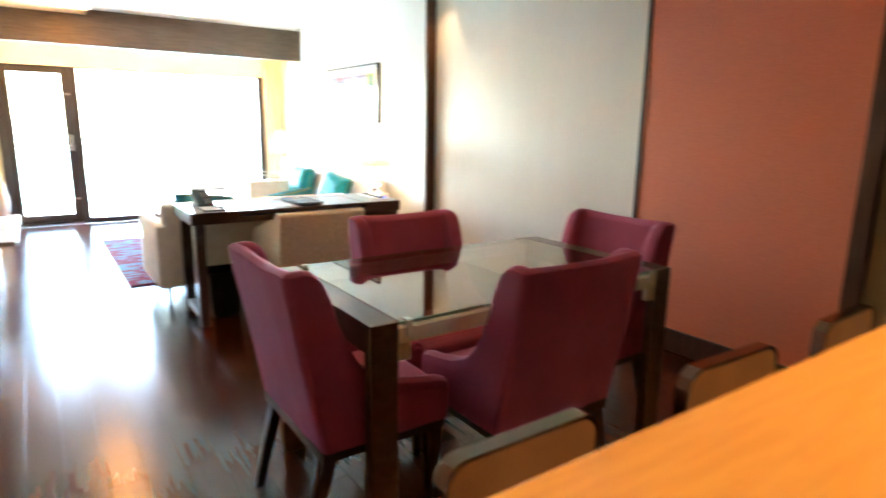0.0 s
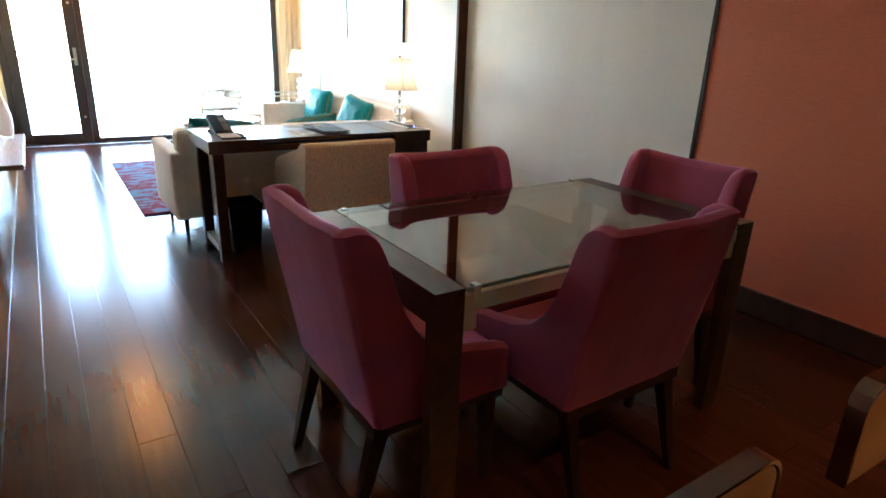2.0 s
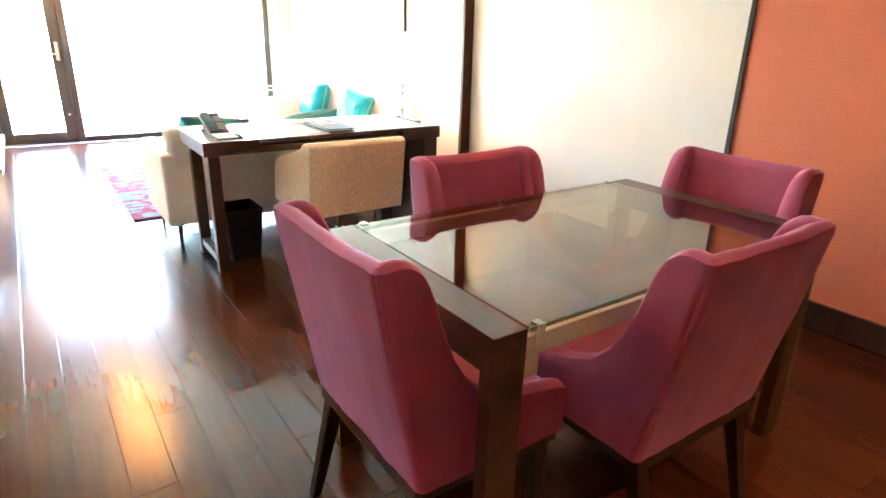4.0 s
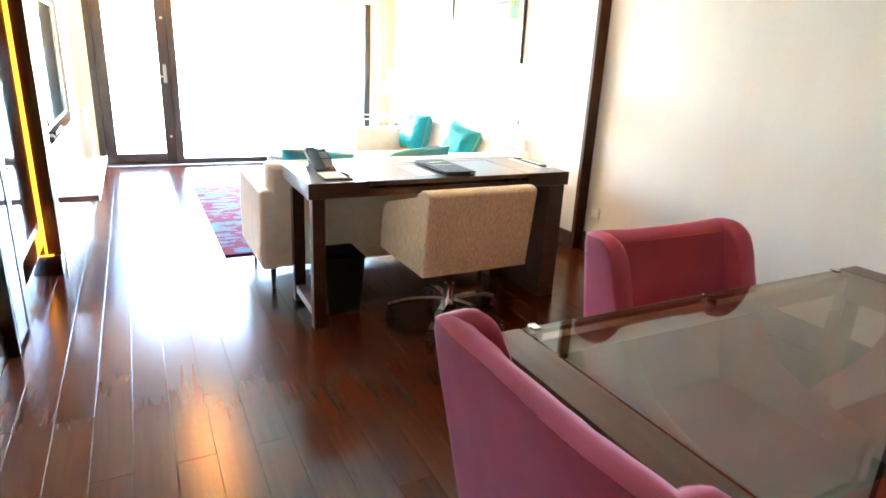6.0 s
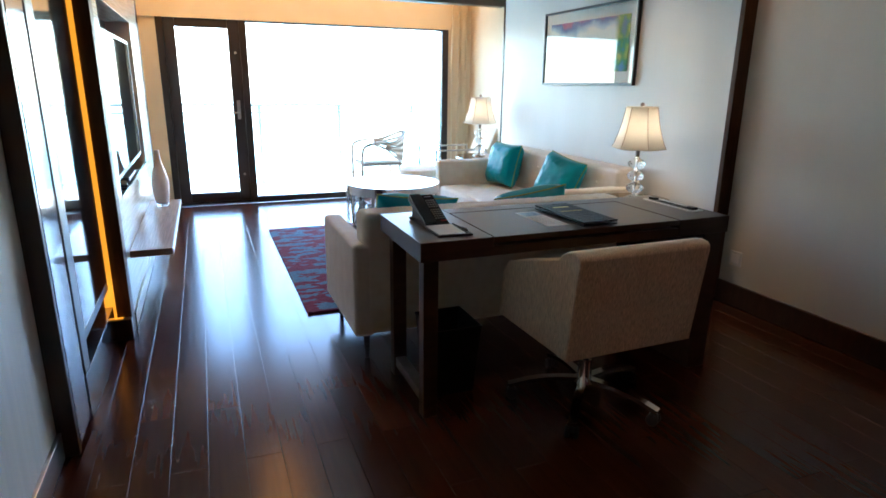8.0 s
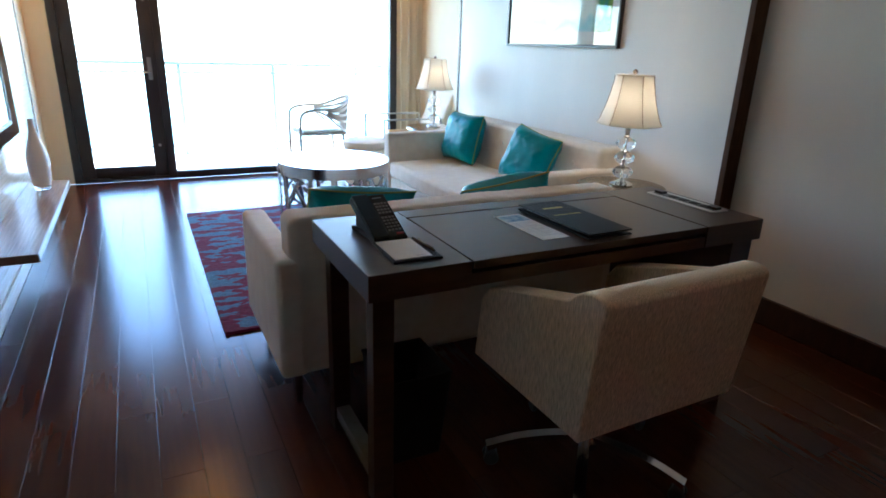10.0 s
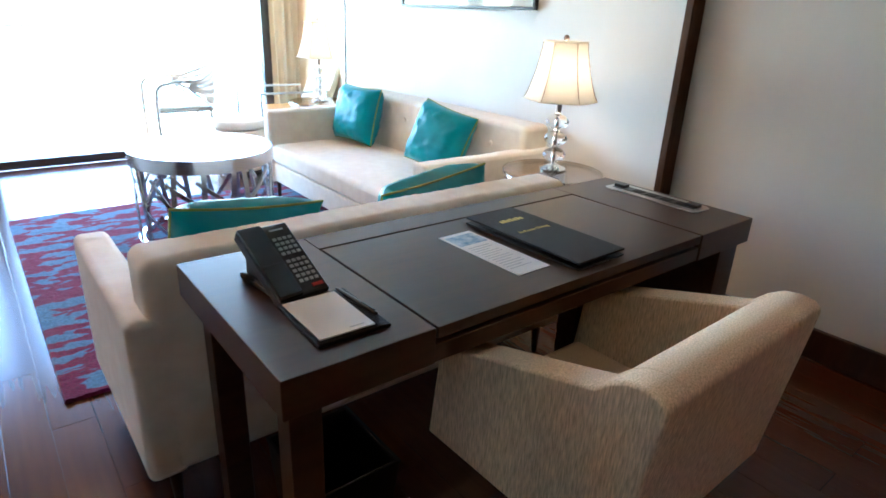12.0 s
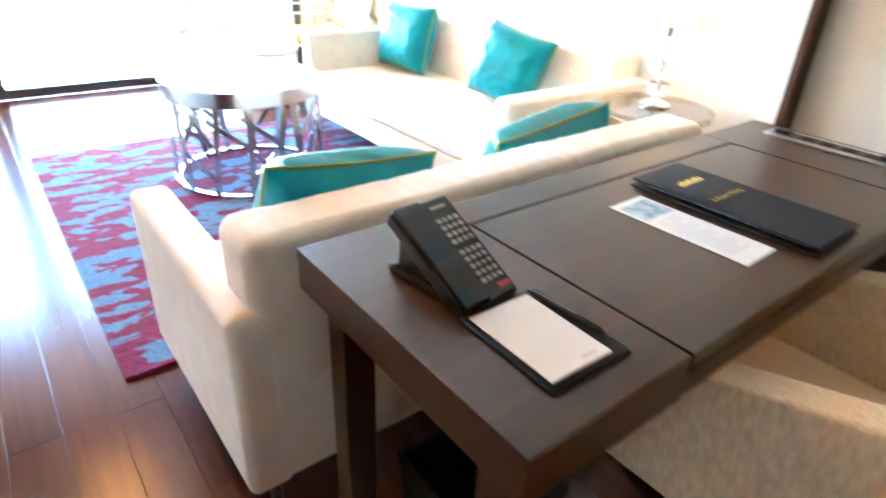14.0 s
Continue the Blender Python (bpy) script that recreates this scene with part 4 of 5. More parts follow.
part("pocket_clip", boxes((-0.0015, 0.0015, 0.0045, 0.0065, 0.02, 0.06)), BLACK, pen)

paper = thing("leaflet", pose(1.853, 4.57, DZ, 0, 0, 1.5), "printed white leaflet lying under the folder", "leaflet")
part("sheet", boxes((-0.052, 0.052, -0.14, 0.14, 0.0003, 0.0012)), PAPER, paper)
part("photo", boxes((-0.045, 0.045, 0.06, 0.125, 0.0013, 0.0015)), INK_BLUE, paper, "printed blue photograph")
part("text_lines", boxes(*[(-0.04, 0.03 - 0.02 * (k % 3 == 2), 0.04 - 0.012 * k, 0.0422 - 0.012 * k, 0.0013, 0.0015) for k in range(13)]), INK, paper)
folder = thing("menu_folder", pose(2.02, 4.566, DZ + 0.0013, 0, 0, 1), "black grained leather menu folder with gold lettering", "folder")
part("back_cover", boxes((-0.087, 0.087, -0.193, 0.193, 0.0, 0.004), bevel=0.001), LEATHER, folder)
part("paper_block", boxes((-0.066, 0.066, -0.168, 0.168, 0.0041, 0.0135)), PAPER, folder)
part("front_cover", boxes((-0.087, 0.087, -0.193, 0.193, 0.0136, 0.019), bevel=0.002), LEATHER, folder)
part("emblem", boxes(*[(-0.04 + 0.012 * k, -0.031 + 0.012 * k, 0.1, 0.115 + 0.004 * (k % 2), 0.0191, 0.0194) for k in range(7)]), GOLD, folder, "gold stamped mark")
text_part("title", "In-Room Dining", 0.017, pose(0.0, 0.02, 0.0192), GOLD, folder)

bin_ = thing("waste_bin", pose(1.445, 4.64, 0.0) @ Matrix.Diagonal((1.14, 1.14, 1.05, 1.0)), "square black waste bin under the desk", "waste bin")
bm = bmesh.new()
rings = []
for w, z in ((0.075, 0.0), (0.095, 0.3), (0.09, 0.3), (0.072, 0.012)):
    rings.append([bm.verts.new((a * w, b * w * 1.15, z)) for a, b in ((-1, -1), (1, -1), (1, 1), (-1, 1))])
for a, b2 in zip(rings, rings[1:]):
    for i in range(4):
        j = (i + 1) % 4
        bm.faces.new((a[i], a[j], b2[j], b2[i]))
bm.faces.new(list(reversed(rings[0])))
bm.faces.new(rings[-1])
part("bin_body", bm, BIN_BLACK, bin_, smooth=False)
part("rim", tube([(0.094, 0.108, 0.301), (-0.094, 0.108, 0.301), (-0.094, -0.108, 0.301), (0.094, -0.108, 0.301)], 0, closed=True, flat=(0.008, 0.008)), BIN_BLACK, bin_)

# ---- desk chair ----
dc = thing("desk_chair", pose(1.925, 4.24, 0, 0, 0, 1), "square beige tweed swivel chair on a chrome star base", "office chair")
crown = [(-0.235, 0.37), (-0.279, 0.75), (-0.276, 0.764), (-0.263, 0.774), (-0.235, 0.778), (-0.203, 0.773), (-0.174, 0.756)]
side = crown + [(-0.148, 0.731), (0.13, 0.652), (0.21, 0.625), (0.25, 0.575), (0.275, 0.37)]
for x0, x1 in ((-0.29, -0.218), (0.218, 0.29)):
    part("arm", prism(side, x0, x1, bevel=0.008, segments=3), CHAIR_CLOTH, dc)
part("backrest", prism(crown + [(-0.158, 0.728), (-0.145, 0.65), (-0.135, 0.37)], -0.2245, 0.2245), CHAIR_CLOTH, dc)
part("seat", boxes((-0.214, 0.214, -0.16, 0.25, 0.372, 0.47), bevel=0.025, segments=4), CHAIR_CLOTH, dc)
part("under_plate", boxes((-0.12, 0.12, -0.12, 0.12, 0.345, 0.371), bevel=0.004), BLACK, dc)
BASE = pose(0.025, 0.06, 0)
part("column", lathe([(0.03, 0.09), (0.03, 0.2), (0.018, 0.205), (0.018, 0.345)], 20), CHROME, dc).matrix_basis = BASE
part("hub", lathe([(0.045, 0.068), (0.048, 0.095), (0.035, 0.115)], 20), CHROME, dc).matrix_basis = BASE
for k in range(5):
    a = radians(227 + 72 * k)
    ca, sa = math.cos(a), math.sin(a)
    line = smooth_line([(r * ca, r * sa, z) for r, z in ((0.03, 0.105), (0.13, 0.104), (0.23, 0.09), (0.325, 0.062))], 4)
    leg = part("star_leg", tube(line, 0, flat=(0.034, 0.018)), CHROME, dc)
    leg.matrix_basis = BASE
    for side in (-0.017, 0.017):
        part("caster_wheel", lathe([(0.006, -0.008), (0.02, -0.009), (0.025, -0.005), (0.025, 0.005), (0.02, 0.009), (0.006, 0.008)], 18), RUBBER, leg).matrix_basis = pose(0.31 * ca - side * sa, 0.31 * sa + side * ca, 0.025, 90, 0, math.degrees(a))
    part("caster_hood", lathe([(0.012, 0.026), (0.02, 0.03), (0.018, 0.046), (0.007, 0.056)], 14, (0.31 * ca, 0.31 * sa, 0)), BLACK, leg)

# ---- sofas ----


def soft_box(x0, x1, y0, y1, z0, z1, r, puff=0.0, seg=4, cuts=5, creases=0):
    bm = bmesh.new()
    box(bm, x0, x1, y0, y1, z0, z1, bevel=r, segments=seg)
    if creases:
        along = 0 if x1 - x0 > y1 - y0 else 1
        bmesh.ops.subdivide_edges(bm, edges=[e for e in bm.edges if abs(e.verts[0].co[along] - e.verts[1].co[along]) > 0.4], cuts=creases, use_grid_fill=True)
        for v in bm.verts:
            if v.co.z > z1 - 0.05:
                q = v.co.copy()
                q[along] *= 5
                v.co.z += 0.0028 * noise.noise(q * 9) + 0.004 * noise.noise(v.co * 5)
    if puff:
        bmesh.ops.subdivide_edges(bm, edges=[e for e in bm.edges if e.calc_length() > 0.12], cuts=cuts, use_grid_fill=True)
        for v in bm.verts:
            if v.co.z > z1 - 0.5 * (z1 - z0):
                u, w = (v.co.x - x0) / (x1 - x0), (v.co.y - y0) / (y1 - y0)
                v.co.z += puff * max(math.sin(math.pi * u), 0) ** 0.6 * max(math.sin(math.pi * w), 0) ** 0.6 + 0.003 * noise.noise(v.co * 6)
    return bm


def sofa(width, depth, arm_h, back_h, label, back_thick=0.15, seat_z=0.42):
    s = thing("sofa", pose(0, 0, 0), label, "sofa")
    w = width / 2
    part("base", soft_box(-w + 0.02, w - 0.02, back_thick, depth - 0.02, 0.14, 0.28, 0.02), SOFA_CLOTH, s)
    part("seat_cushion", soft_box(-w + 0.105, w - 0.105, back_thick, depth - 0.005, 0.282, seat_z - 0.015, 0.03, puff=0.018), SOFA_CLOTH, s)
    for x0, x1 in ((-w, -w + 0.1), (w - 0.1, w)):
        part("arm", soft_box(x0, x1, 0.002, depth, 0.135, arm_h, 0.022, seg=4, creases=60), SOFA_CLOTH, s)
    part("backrest", soft_box(-w + 0.05, w - 0.05, 0.0, back_thick + 0.01, 0.138, back_h, 0.036, seg=6, creases=110), SOFA_CLOTH, s)
    for k in range(4):
        bx = -w + 0.3 + k * (width - 0.6) / 3
        part("button", lathe([(0.016, 0.0), (0.014, 0.006), (0.006, 0.009)], 14), SOFA_CLOTH, s).matrix_basis = pose(bx, back_thick + 0.009, back_h - 0.13, -90)
    for sx in (-1, 1):
        for y in (0.06, depth - 0.06):
            part("leg", lathe([(0.011, 0.0), (0.019, 0.14)], 14, (sx * (w - 0.07), y, 0)), DARK_WOOD, s)
    return s


sofa_a = sofa(1.55, 0.72, 0.6, 0.745, "cream fabric two-seat sofa standing against the desk")
sofa_a.matrix_basis = pose(1.878, 4.968, 0)
sofa_b = sofa(1.88, 0.9, 0.633, 0.755, "cream fabric three-seat sofa along the panelled wall", back_thick=0.2)
sofa_b.matrix_basis = pose(3.425, 6.69, 0, 0, 0, 90)


def cushion(size, thick, seed):
    """A square satin pillow with pinched corners and piping, flat in local x and z."""
    c = thing("throw_pillow", pose(0, 0, 0), "teal satin throw pillow with lime piping", "pillow", "teal pillows")
    bm = bmesh.new()
    n = 26
    sheets = []
    for sgn in (-1, 1):
        grid = []
        for i in range(n + 1):
            row = []
            for j in range(n + 1):
                u, v = 2 * i / n - 1, 2 * j / n - 1
                pin = 1 - 0.065 * (1 - abs(u) ** 2) * abs(v) ** 3
                pin2 = 1 - 0.065 * (1 - abs(v) ** 2) * abs(u) ** 3
                h = thick / 2 * (max(0, 1 - u ** 4) * max(0, 1 - v ** 4)) ** 0.5
                h += 0.008 * noise.noise((u * 2.2 + seed, v * 2.2, sgn)) * (1 - u * u) * (1 - v * v)
                edge = max(abs(u), abs(v))
                h += 0.02 * noise.noise((u * 5 + seed, v * 5, 3 * sgn)) * edge * (1 - edge ** 6) + 0.006 * noise.noise((u * 13, v * 13 + seed, sgn)) * edge * (1 - edge ** 8)
                row.append(bm.verts.new((u * size / 2 * pin2, sgn * h, v * size / 2 * pin)))
            grid.append(row)
        sheets.append(grid)
        for i in range(n):
            for j in range(n):
                f = (grid[i][j], grid[i + 1][j], grid[i + 1][j + 1], grid[i][j + 1])
                bm.faces.new(f if sgn < 0 else tuple(reversed(f)))
    rim = [sheets[0][i][0].co.copy() for i in range(n)] + [sheets[0][n][j].co.copy() for j in range(n)] + [sheets[0][n - i][n].co.copy() for i in range(n)] + [sheets[0][0][n - j].co.copy() for j in range(n)]
    bmesh.ops.remove_doubles(bm, verts=bm.verts, dist=0.0005)
    part("cover", bm, TEAL, c)
    part("piping", tube(rim, 0.0042, 6, closed=True), LIME, c, "lime green piping")
    return c


pil = cushion(0.415, 0.19, 1.0)
pil.matrix_basis = pose(1.475, 5.25, 0.602, 26, 6, 1) @ Matrix.Diagonal((1.05, 1.05, 0.93, 1.0))
copy_thing(pil, pose(2.17, 5.25, 0.603, 26, -8, -2) @ Matrix.Diagonal((1.0, 1.05, 0.93, 1.0)))
copy_thing(pil, pose(3.07, 7.27, 0.617, 14, 0, 94))
copy_thing(pil, pose(3.07, 6.33, 0.612, 20, -10, 99) @ Matrix.Diagonal((0.93, 1.0, 0.97, 1.0)))

# ---- side tables and lamps ----


def side_table():
    s = thing("side_table", pose(0, 0, 0), "round glass side table on slim chrome legs", "side table", "glass side tables")
    t = part("glass_top", lathe([(0.235, 0.6), (0.24, 0.603), (0.24, 0.609), (0.235, 0.612)], 40), GREEN_GLASS, s, "clear round glass")
    t.visible_shadow = False
    part("rim", tube([(0.236 * math.cos(a * math.pi / 20), 0.236 * math.sin(a * math.pi / 20), 0.592) for a in range(40)], 0.007, 8, closed=True), CHROME, s)
    for k in range(3):
        a = k * 2.094 + 0.4
        part("leg", tube([(0.225 * math.cos(a), 0.225 * math.sin(a), 0.595), (0.2 * math.cos(a), 0.2 * math.sin(a), 0.0)], 0.009), CHROME, s)
    part("lower_ring", tube([(0.207 * math.cos(a * math.pi / 20), 0.207 * math.sin(a * math.pi / 20), 0.16) for a in range(40)], 0.006, 8, closed=True), CHROME, s)
    return s


st = side_table()
st.matrix_basis = pose(3.09, 5.47, 0)
copy_thing(st, pose(3.15, 7.99, 0))


def table_lamp():
    l = thing("table_lamp", pose(0, 0, 0), "crystal ball table lamp with a lit cream bell shade", "lamp", "table lamps")
    part("foot", lathe([(0.062, 0.0), (0.064, 0.006), (0.05, 0.014), (0.03, 0.022), (0.014, 0.03)], 28), CHROME, l)
    for k, z in enumerate((0.072, 0.15, 0.228)):
        prof = [(0.014, -0.034), (0.032, -0.028), (0.047, -0.015), (0.053, 0.0), (0.047, 0.015), (0.032, 0.028), (0.014, 0.034)]
        part("crystal_ball", lathe(prof, 112, (0, 0, z), facets=lambda a, h: 1 + 0.045 * abs(math.cos(7 * a + 30 * h))), CLEAR, l, "fluted crystal ball")
        part("collar", lathe([(0.013, -0.006), (0.018, 0.0), (0.013, 0.006)], 20, (0, 0, z + 0.039)), CHROME, l)
    part("stem", lathe([(0.006, 0.02), (0.006, 0.592)], 12), CHROME, l)
    part("socket", lathe([(0.012, 0.27), (0.014, 0.3), (0.012, 0.34)], 16), BRONZE, l)

    def facet(a, z):
        k = math.cos(math.pi / 6) / math.cos((a % (math.pi / 3)) - math.pi / 6)
        return 0.35 + 0.65 * k
    outer = [(0.169, 0.33), (0.154, 0.357), (0.138, 0.402), (0.123, 0.45), (0.111, 0.5), (0.102, 0.55), (0.098, 0.585)]
    bm = bmesh.new()
    rings = []
    for r, z in outer + [(r - 0.003, z) for r, z in reversed(outer)]:
        rings.append([bm.verts.new((r * facet(a, z) * math.cos(a), r * facet(a, z) * math.sin(a), z)) for a in (2 * math.pi * i / 48 for i in range(48))])
    for a, b2 in zip(rings, rings[1:] + rings[:1]):
        for i in range(48):
            j = (i + 1) % 48
            bm.faces.new((a[i], a[j], b2[j], b2[i]))
    shade = part("shade", bm, SHADE, l, "cream fabric bell shade")
    for k in range(6):
        a = k * math.pi / 3
        part("seam", tube([((r * facet(a, z) + 0.001) * math.cos(a), (r * facet(a, z) + 0.001) * math.sin(a), z) for r, z in outer], 0.0017, 6), TAN_LEATHER, shade)
    for r, z in (outer[0], outer[-1]):
        part("trim_ring", tube([(r * facet(a, z) * math.cos(a), r * facet(a, z) * math.sin(a), z) for a in (2 * math.pi * i / 48 for i in range(48))], 0.004, 6, closed=True), SHADE, shade)
    part("spider", tube([(-0.095, 0, 0.58), (0.095, 0, 0.58)], 0.002, 6), BRONZE, shade)
    part("finial", lathe([(0.004, 0.588), (0.012, 0.594), (0.014, 0.602), (0.01, 0.611), (0.003, 0.615)], 14), BRONZE, l)
    return l


tl = table_lamp()
tl.matrix_basis = pose(3.1, 5.48, 0.613, 0, 0, 12)
copy_thing(tl, pose(3.15, 7.99, 0.613, 0, 0, 40))

# ---- coffee table, rug, ottoman ----
rug = thing("rug", pose(1.95, 6.8, 0.0), "shaggy rug patterned in crimson and slate blue", "rug")
bm = bmesh.new()
nx, ny = 150, 168
verts = [[bm.verts.new((-0.96 + 1.92 * i / nx, -1.1 + 2.2 * j / ny, 0.014 + 0.006 * noise.noise((i * 0.63, j * 0.63, 0)))) for j in range(ny + 1)] for i in range(nx + 1)]
for i in range(nx):
    for j in range(ny):
        bm.faces.new((verts[i][j], verts[i + 1][j], verts[i + 1][j + 1], verts[i][j + 1]))
rim = [e for e in bm.edges if e.is_boundary]
ext = bmesh.ops.extrude_edge_only(bm, edges=rim)
for v in ext["geom"]:
    if isinstance(v, bmesh.types.BMVert):
        v.co.z = 0.001
        v.co.x *= 1.004
        v.co.y *= 1.004
part("carpet", bm, RUG, rug)

ct = thing("coffee_table", pose(1.94, 7.1, 0.0145), "round coffee table with a steel lattice drum base", "coffee table")
part("top", lathe([(0.36, 0.5), (0.375, 0.502), (0.378, 0.512), (0.372, 0.518)], 64), SKY_WHITE_TOP, ct, "round glass top, mirrored sky put into its white colour")
bm = bmesh.new()
rings = []
for r, z in ((0.38, 0.445), (0.392, 0.446), (0.392, 0.52), (0.38, 0.52)):
    rings.append([bm.verts.new((r * math.cos(2 * math.pi * i / 64), r * math.sin(2 * math.pi * i / 64), z)) for i in range(64)])
for a, b2 in zip(rings, rings[1:] + rings[:1]):
    for i in range(64):
        j = (i + 1) % 64
        bm.faces.new((a[i], a[j], b2[j], b2[i]))
part("rim_band", bm, DARK_STEEL, ct, "brushed steel band")
part("base_ring", tube([(0.372 * math.cos(2 * math.pi * i / 64), 0.372 * math.sin(2 * math.pi * i / 64), 0.008) for i in range(64)], 0, closed=True, flat=(0.03, 0.016)), DARK_STEEL, ct)


def drum_bar(a0, z0, a1, z1, width, r=0.384, thick=0.008, steps=6):
    """A flat bar bent round a drum from one angle and height to another."""
    bm = bmesh.new()
    run, rise = r * (a1 - a0), z1 - z0
    size = math.hypot(run, rise)
    na, nz = -rise / size * width / 2, run / size * width / 2
    rings = []
    for q in range(steps + 1):
        a, z = a0 + (a1 - a0) * q / steps, z0 + rise * q / steps
        ring = []
        for side, rr in ((-1, r - thick), (1, r - thick), (1, r), (-1, r)):
            aa, zz = a + side * na / r, min(max(z + side * nz, 0.006), 0.447)
            ring.append(bm.verts.new((rr * math.cos(aa), rr * math.sin(aa), zz)))
        rings.append(ring)
    for p, q in zip(rings, rings[1:]):
        for i in range(4):
            j = (i + 1) % 4
            bm.faces.new((p[i], p[j], q[j], q[i]))
    bm.faces.new(list(reversed(rings[0])))
    bm.faces.new(rings[-1])
    bmesh.ops.recalc_face_normals(bm, faces=bm.faces)
    return bm


rng = random.Random(5)
for k in range(16):
    a0 = 2 * math.pi * k / 16 + rng.uniform(-0.05, 0.05)
    a1 = a0 + rng.choice((-1, 1)) * rng.uniform(0.03, 0.2)
    part("lattice_bar", drum_bar(a0, 0.012, a1, 0.447, 0.03), DARK_STEEL, ct, smooth=False)
    for hz in (rng.uniform(0.05, 0.14), rng.uniform(0.25, 0.31)):
        turn = rng.choice((-1, 1)) * rng.uniform(0.25, 0.5)
        part("lattice_bar", drum_bar(a0, hz, a0 + turn, hz + rng.uniform(0.09, 0.17), 0.022, r=0.381), DARK_STEEL, ct, smooth=False)

ott = thing("ottoman", pose(2.66, 8.48, 0), "round cream upholstered ottoman", "ottoman")
part("cushion", lathe([(0.17, 0.36), (0.205, 0.37), (0.215, 0.4), (0.205, 0.43), (0.17, 0.445), (0.05, 0.452)], 40), SOFA_CLOTH, ott)
part("drum", lathe([(0.19, 0.03), (0.2, 0.04), (0.2, 0.355), (0.19, 0.362)], 40), SOFA_CLOTH, ott)
part("plinth", lathe([(0.17, 0.0), (0.17, 0.03)], 32), DARK_WOOD, ott)

lc = thing("lounge_chair", pose(3.15, 8.72, 0, 0, 0, 90), "metal framed lounge chair with a tan seat and reclined back", "armchair")
part("seat", boxes((-0.24, 0.24, -0.3, 0.3, 0.4, 0.46), bevel=0.02, segments=3), COUNTER, lc)
bk = part("backrest", boxes((-0.24, 0.24, -0.03, 0.03, 0.0, 0.44), bevel=0.02, segments=3), BEIGE, lc)
bk.matrix_basis = pose(0, -0.3, 0.45, 24)
for sx in (-1, 1):
    x = sx * 0.27
    part("arm_frame", tube([(x, 0.3, 0.0), (x, 0.3, 0.62), (x, -0.3, 0.62), (x, -0.36, 0.0)], 0, flat=(0.022, 0.022)), STEEL, lc)
    part("cross_bar", tube([(x, 0.3, 0.39), (x, -0.33, 0.39)], 0, flat=(0.02, 0.02)), STEEL, lc)

# ---- balcony and beyond ----
balcony = tagged(new("balcony_floor", finish("balcony_floor", boxes((-0.6, 4.6, YW + 0.061, 10.98, -0.2, -0.032)), GROUT, False)), "tiled balcony floor", "balcony", kind="structure")
# unseen slab, added so that no direct sun enters the room
setting("balcony_slab_above", boxes((-0.8, 4.8, YW + 0.181, 10.9, 2.7, 2.9)), CEILING, "unseen slab over the balcony that keeps sun off the interior", "ceiling")
rail = thing("balcony_railing", pose(0, 0, 0), "pale painted metal balcony railing", "railing")
for z, r in ((1.03, 0.022), (0.93, 0.014), (0.085, 0.014)):
    part("rail", tube([(-0.6, 10.8, z), (4.6, 10.8, z)], r, 12), RAIL, rail)
for x in (-0.55, 0.15, 1.22, 2.29, 3.36, 4.43):
    p = part("post", boxes((x - 0.022, x + 0.022, 10.785, 10.815, -0.03, 1.01), bevel=0.003), RAIL, rail)
    part("foot_plate", boxes((x - 0.05, x + 0.05, 10.76, 10.84, -0.031, -0.022), bevel=0.002), RAIL, p)
for x0, x1 in ((-0.5, 0.1), (0.2, 1.17), (1.27, 2.24), (2.34, 3.31), (3.41, 4.38)):
    g = part("glass_panel", boxes((x0, x1, 10.796, 10.804, 0.11, 0.9)), WINDOW_GLASS, rail, smooth=False)
    g.visible_shadow = False

wc = thing("wicker_chair", pose(2.62, 9.98, -0.03, 0, 0, 90), "dark woven wicker balcony armchair with a seat pad", "armchair")
part("seat", boxes((-0.25, 0.25, -0.26, 0.26, 0.33, 0.37), bevel=0.012, segments=3), WICKER, wc)
part("seat_pad", boxes((-0.23, 0.23, -0.22, 0.24, 0.371, 0.4), bevel=0.013, segments=3), WHITE_PAD, wc)


def wicker_rim(k, level):
    """A point on the chair's round back: k from arm to arm, level from the seat to the top rail."""
    a = math.pi * k
    top_z, low_z = 0.62 + 0.13 * math.sin(a) ** 2, 0.36 + 0.2 * (1 - math.sin(a)) ** 1.5
    return (0.29 * math.cos(a) * (1 + 0.06 * level), (-0.02 - 0.3 * math.sin(a)) * (1 + 0.1 * level), low_z + (top_z - low_z) * level)


for level, r in ((0.0, 0.011), (1.0, 0.018)):
    part("back_rail", tube([wicker_rim(k / 24, level) for k in range(25)], r, 8), WICKER, wc)
strand = finish("strand", tube([(0, 0, 0), (0, 0, 0.5), (0, 0, 1)], 0, flat=(0.011, 0.007)), WICKER)
for k in range(1, 34):
    p, q = Vector(wicker_rim(k / 34, 0.0)), Vector(wicker_rim(k / 34, 1.0))
    ob = new("strand", strand)
    ob.parent = wc
    ob.matrix_basis = Matrix.Translation(p) @ (q - p).to_track_quat("Z", "Y").to_matrix().to_4x4() @ Matrix.Diagonal((1, 1, (q - p).length, 1))
for level in (0.3, 0.55, 0.8):
    part("weave_band", tube([wicker_rim(k / 24, level) for k in range(25)], 0, flat=(0.012, 0.03)), WICKER, wc)
for sx in (-1, 1):
    part("arm", tube(smooth_line([(sx * 0.3, -0.05, 0.63), (sx * 0.3, 0.12, 0.62), (sx * 0.29, 0.25, 0.58), (sx * 0.27, 0.28, 0.45), (sx * 0.26, 0.28, 0.0)], 5), 0.018), WICKER, wc)
    part("leg", tube([(sx * 0.23, -0.22, 0.34), (sx * 0.25, -0.26, 0.0)], 0.016), WICKER, wc)

sea = bmesh.new()
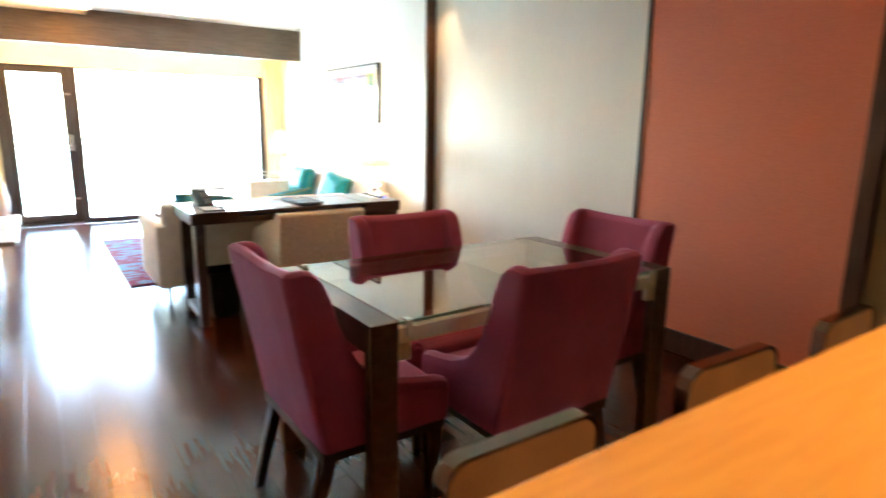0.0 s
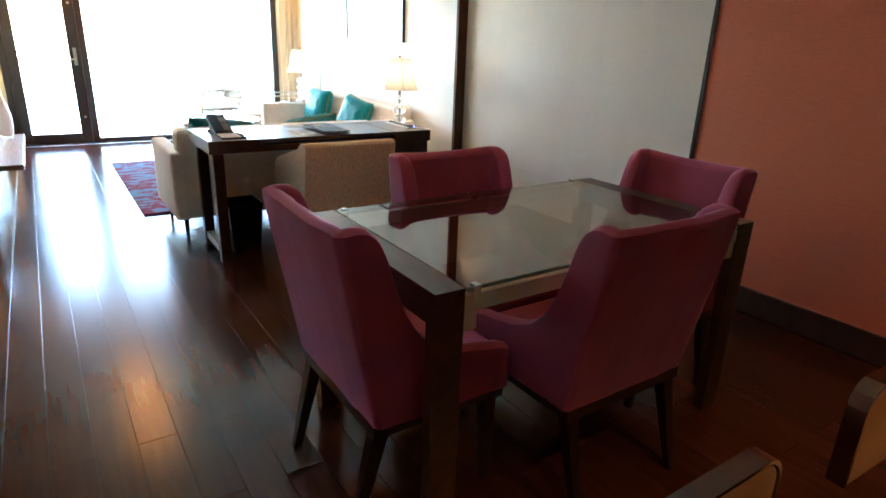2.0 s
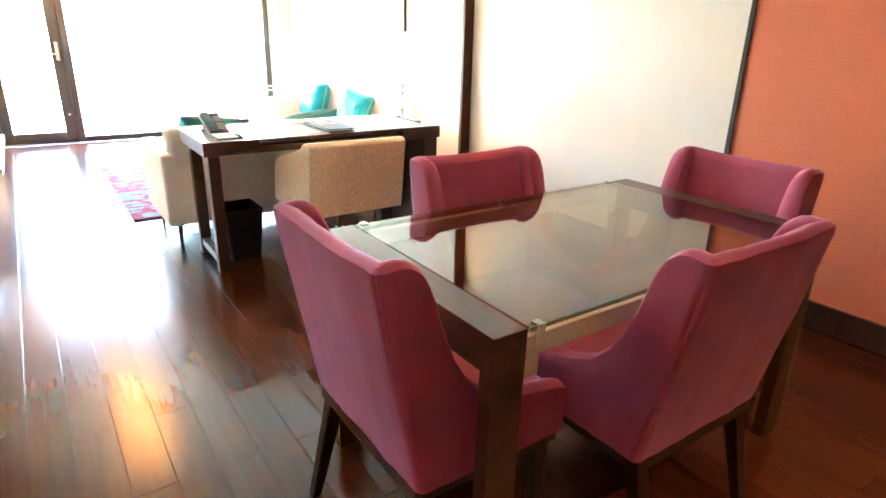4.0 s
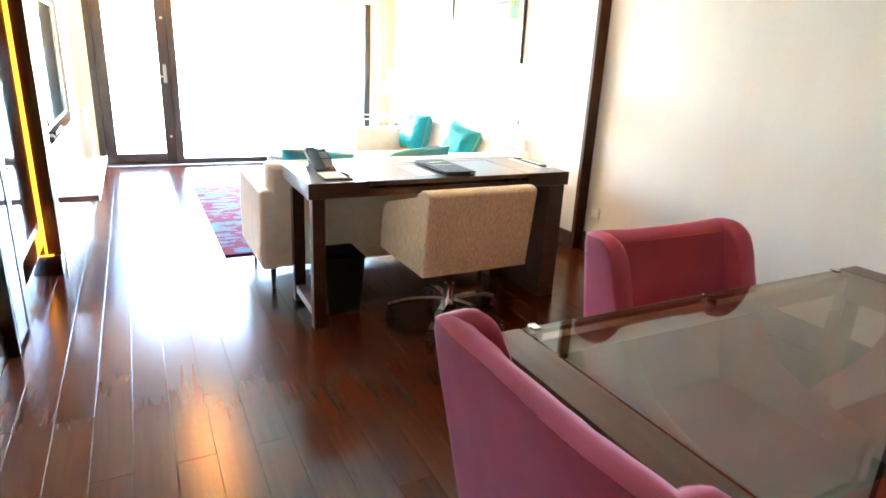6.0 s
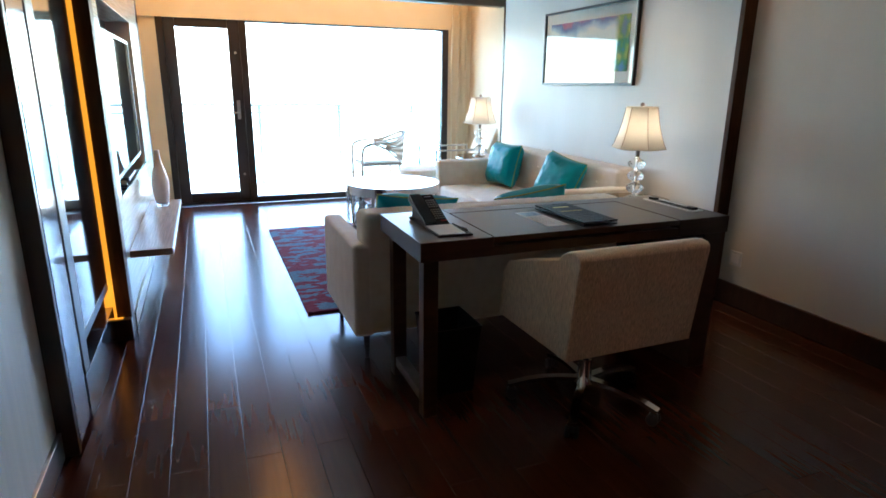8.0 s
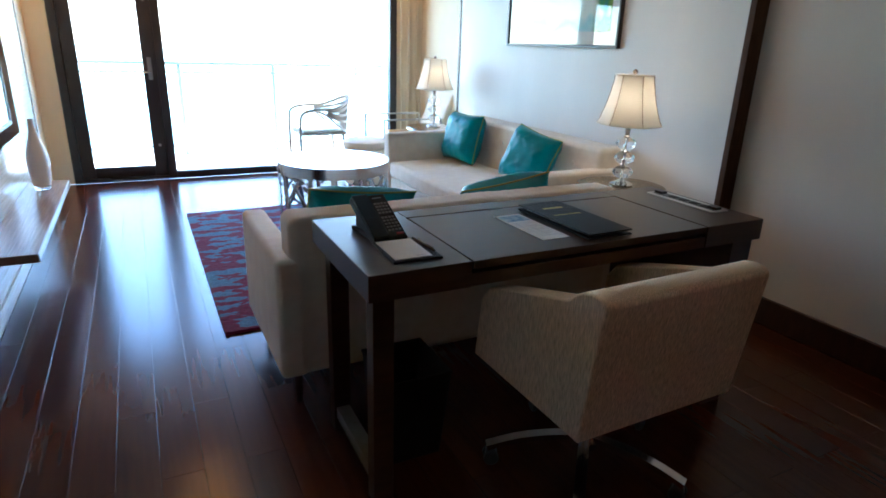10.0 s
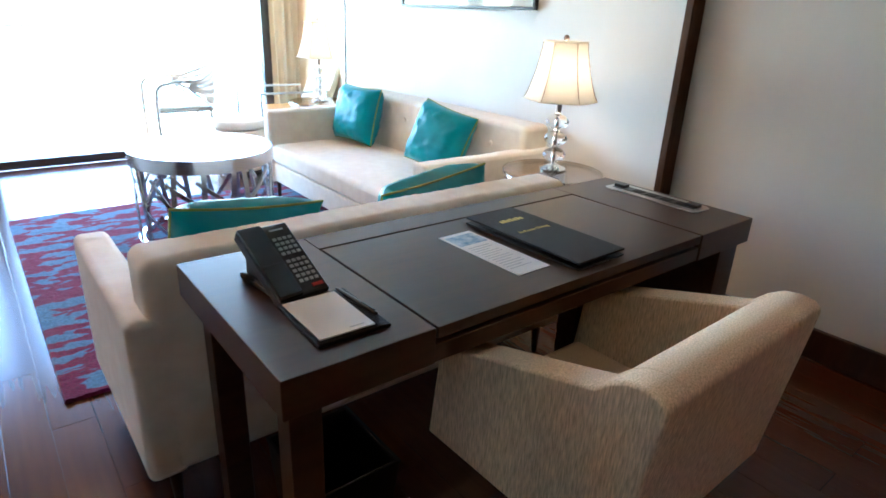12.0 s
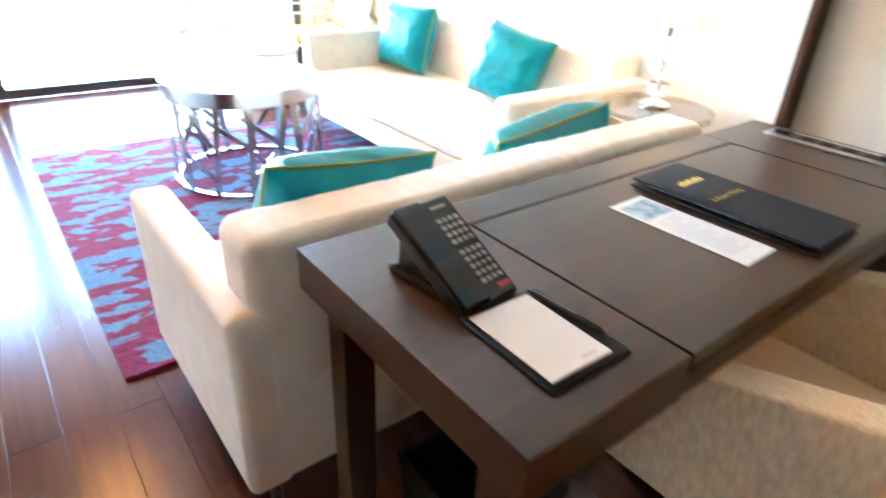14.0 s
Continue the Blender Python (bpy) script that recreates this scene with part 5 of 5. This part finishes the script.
bmesh.ops.create_grid(sea, x_segments=2, y_segments=2, size=4000, matrix=Matrix.Translation((0, 0, -32)))
setting("sea", sea, SEA, "turquoise sea reaching to the horizon", "water")

# ---- floor boards and balcony tiles ----
floor = tagged(new("floor", finish("floor", boxes((-0.2, 3.75, YB, YW - 0.041, -0.2, -0.012)), JOINT, False)), "glossy red-brown hardwood plank floor", "floor", kind="structure")
PW, PL = 0.1275, 0.8


def plank_mesh(length):
    """A board with eased long edges and crisp ends."""
    bm = bmesh.new()
    w, h = PW / 2 - 0.0005, length / 2 - 0.0009
    section = ((-w, -0.012), (-w, -0.0005), (-w + 0.001, 0.0), (w - 0.001, 0.0), (w, -0.0005), (w, -0.012))
    ends = [[bm.verts.new((x, y, z)) for x, z in section] for y in (-h, h)]
    for i in range(5):
        bm.faces.new((ends[0][i], ends[0][i + 1], ends[1][i + 1], ends[1][i]))
    bm.faces.new(ends[0])
    bm.faces.new(list(reversed(ends[1])))
    bmesh.ops.recalc_face_normals(bm, faces=bm.faces)
    return finish("plank", bm, FLOOR_WOOD, False)


FULL, SHORT, HALF = plank_mesh(PL), plank_mesh(0.135), plank_mesh(0.535)
rest = bmesh.new()
for i in range(31):
    x = 0.04 + PW * (i - 1.5)
    y, first = YW - 0.045, True
    while y > YB:
        length, me = PL, FULL
        if first:
            length, me = (0.535, HALF) if i % 2 else (0.135, SHORT)
        if x < 3.6 and y > 1.35:
            ob = new("plank", me)
            ob.parent = floor
            ob.location = (x, y - length / 2, 0)
        else:
            tmp = me.copy()
            kept = min(length, y - YB)
            tmp.transform(Matrix.Translation((x, y - kept / 2, 0)) @ Matrix.Diagonal((1, kept / length, 1, 1)))
            rest.from_mesh(tmp)
            bpy.data.meshes.remove(tmp)
        y, first = y - length, False
ob = new("planks", finish("planks", rest, FLOOR_REST, False))
ob.parent = floor
tagged(ob, kind="stuff")
tile = bmesh.new()
box(tile, -0.197, 0.197, -0.197, 0.197, -0.032, -0.026, bevel=0.001, segments=1)
tile_me = finish("tile", tile, TILE, False)
for i in range(13):
    for j in range(4):
        ob = new("tile", tile_me)
        ob.parent = balcony
        ob.location = (-0.4 + 0.4 * i, 9.62 + 0.4 * j, 0)
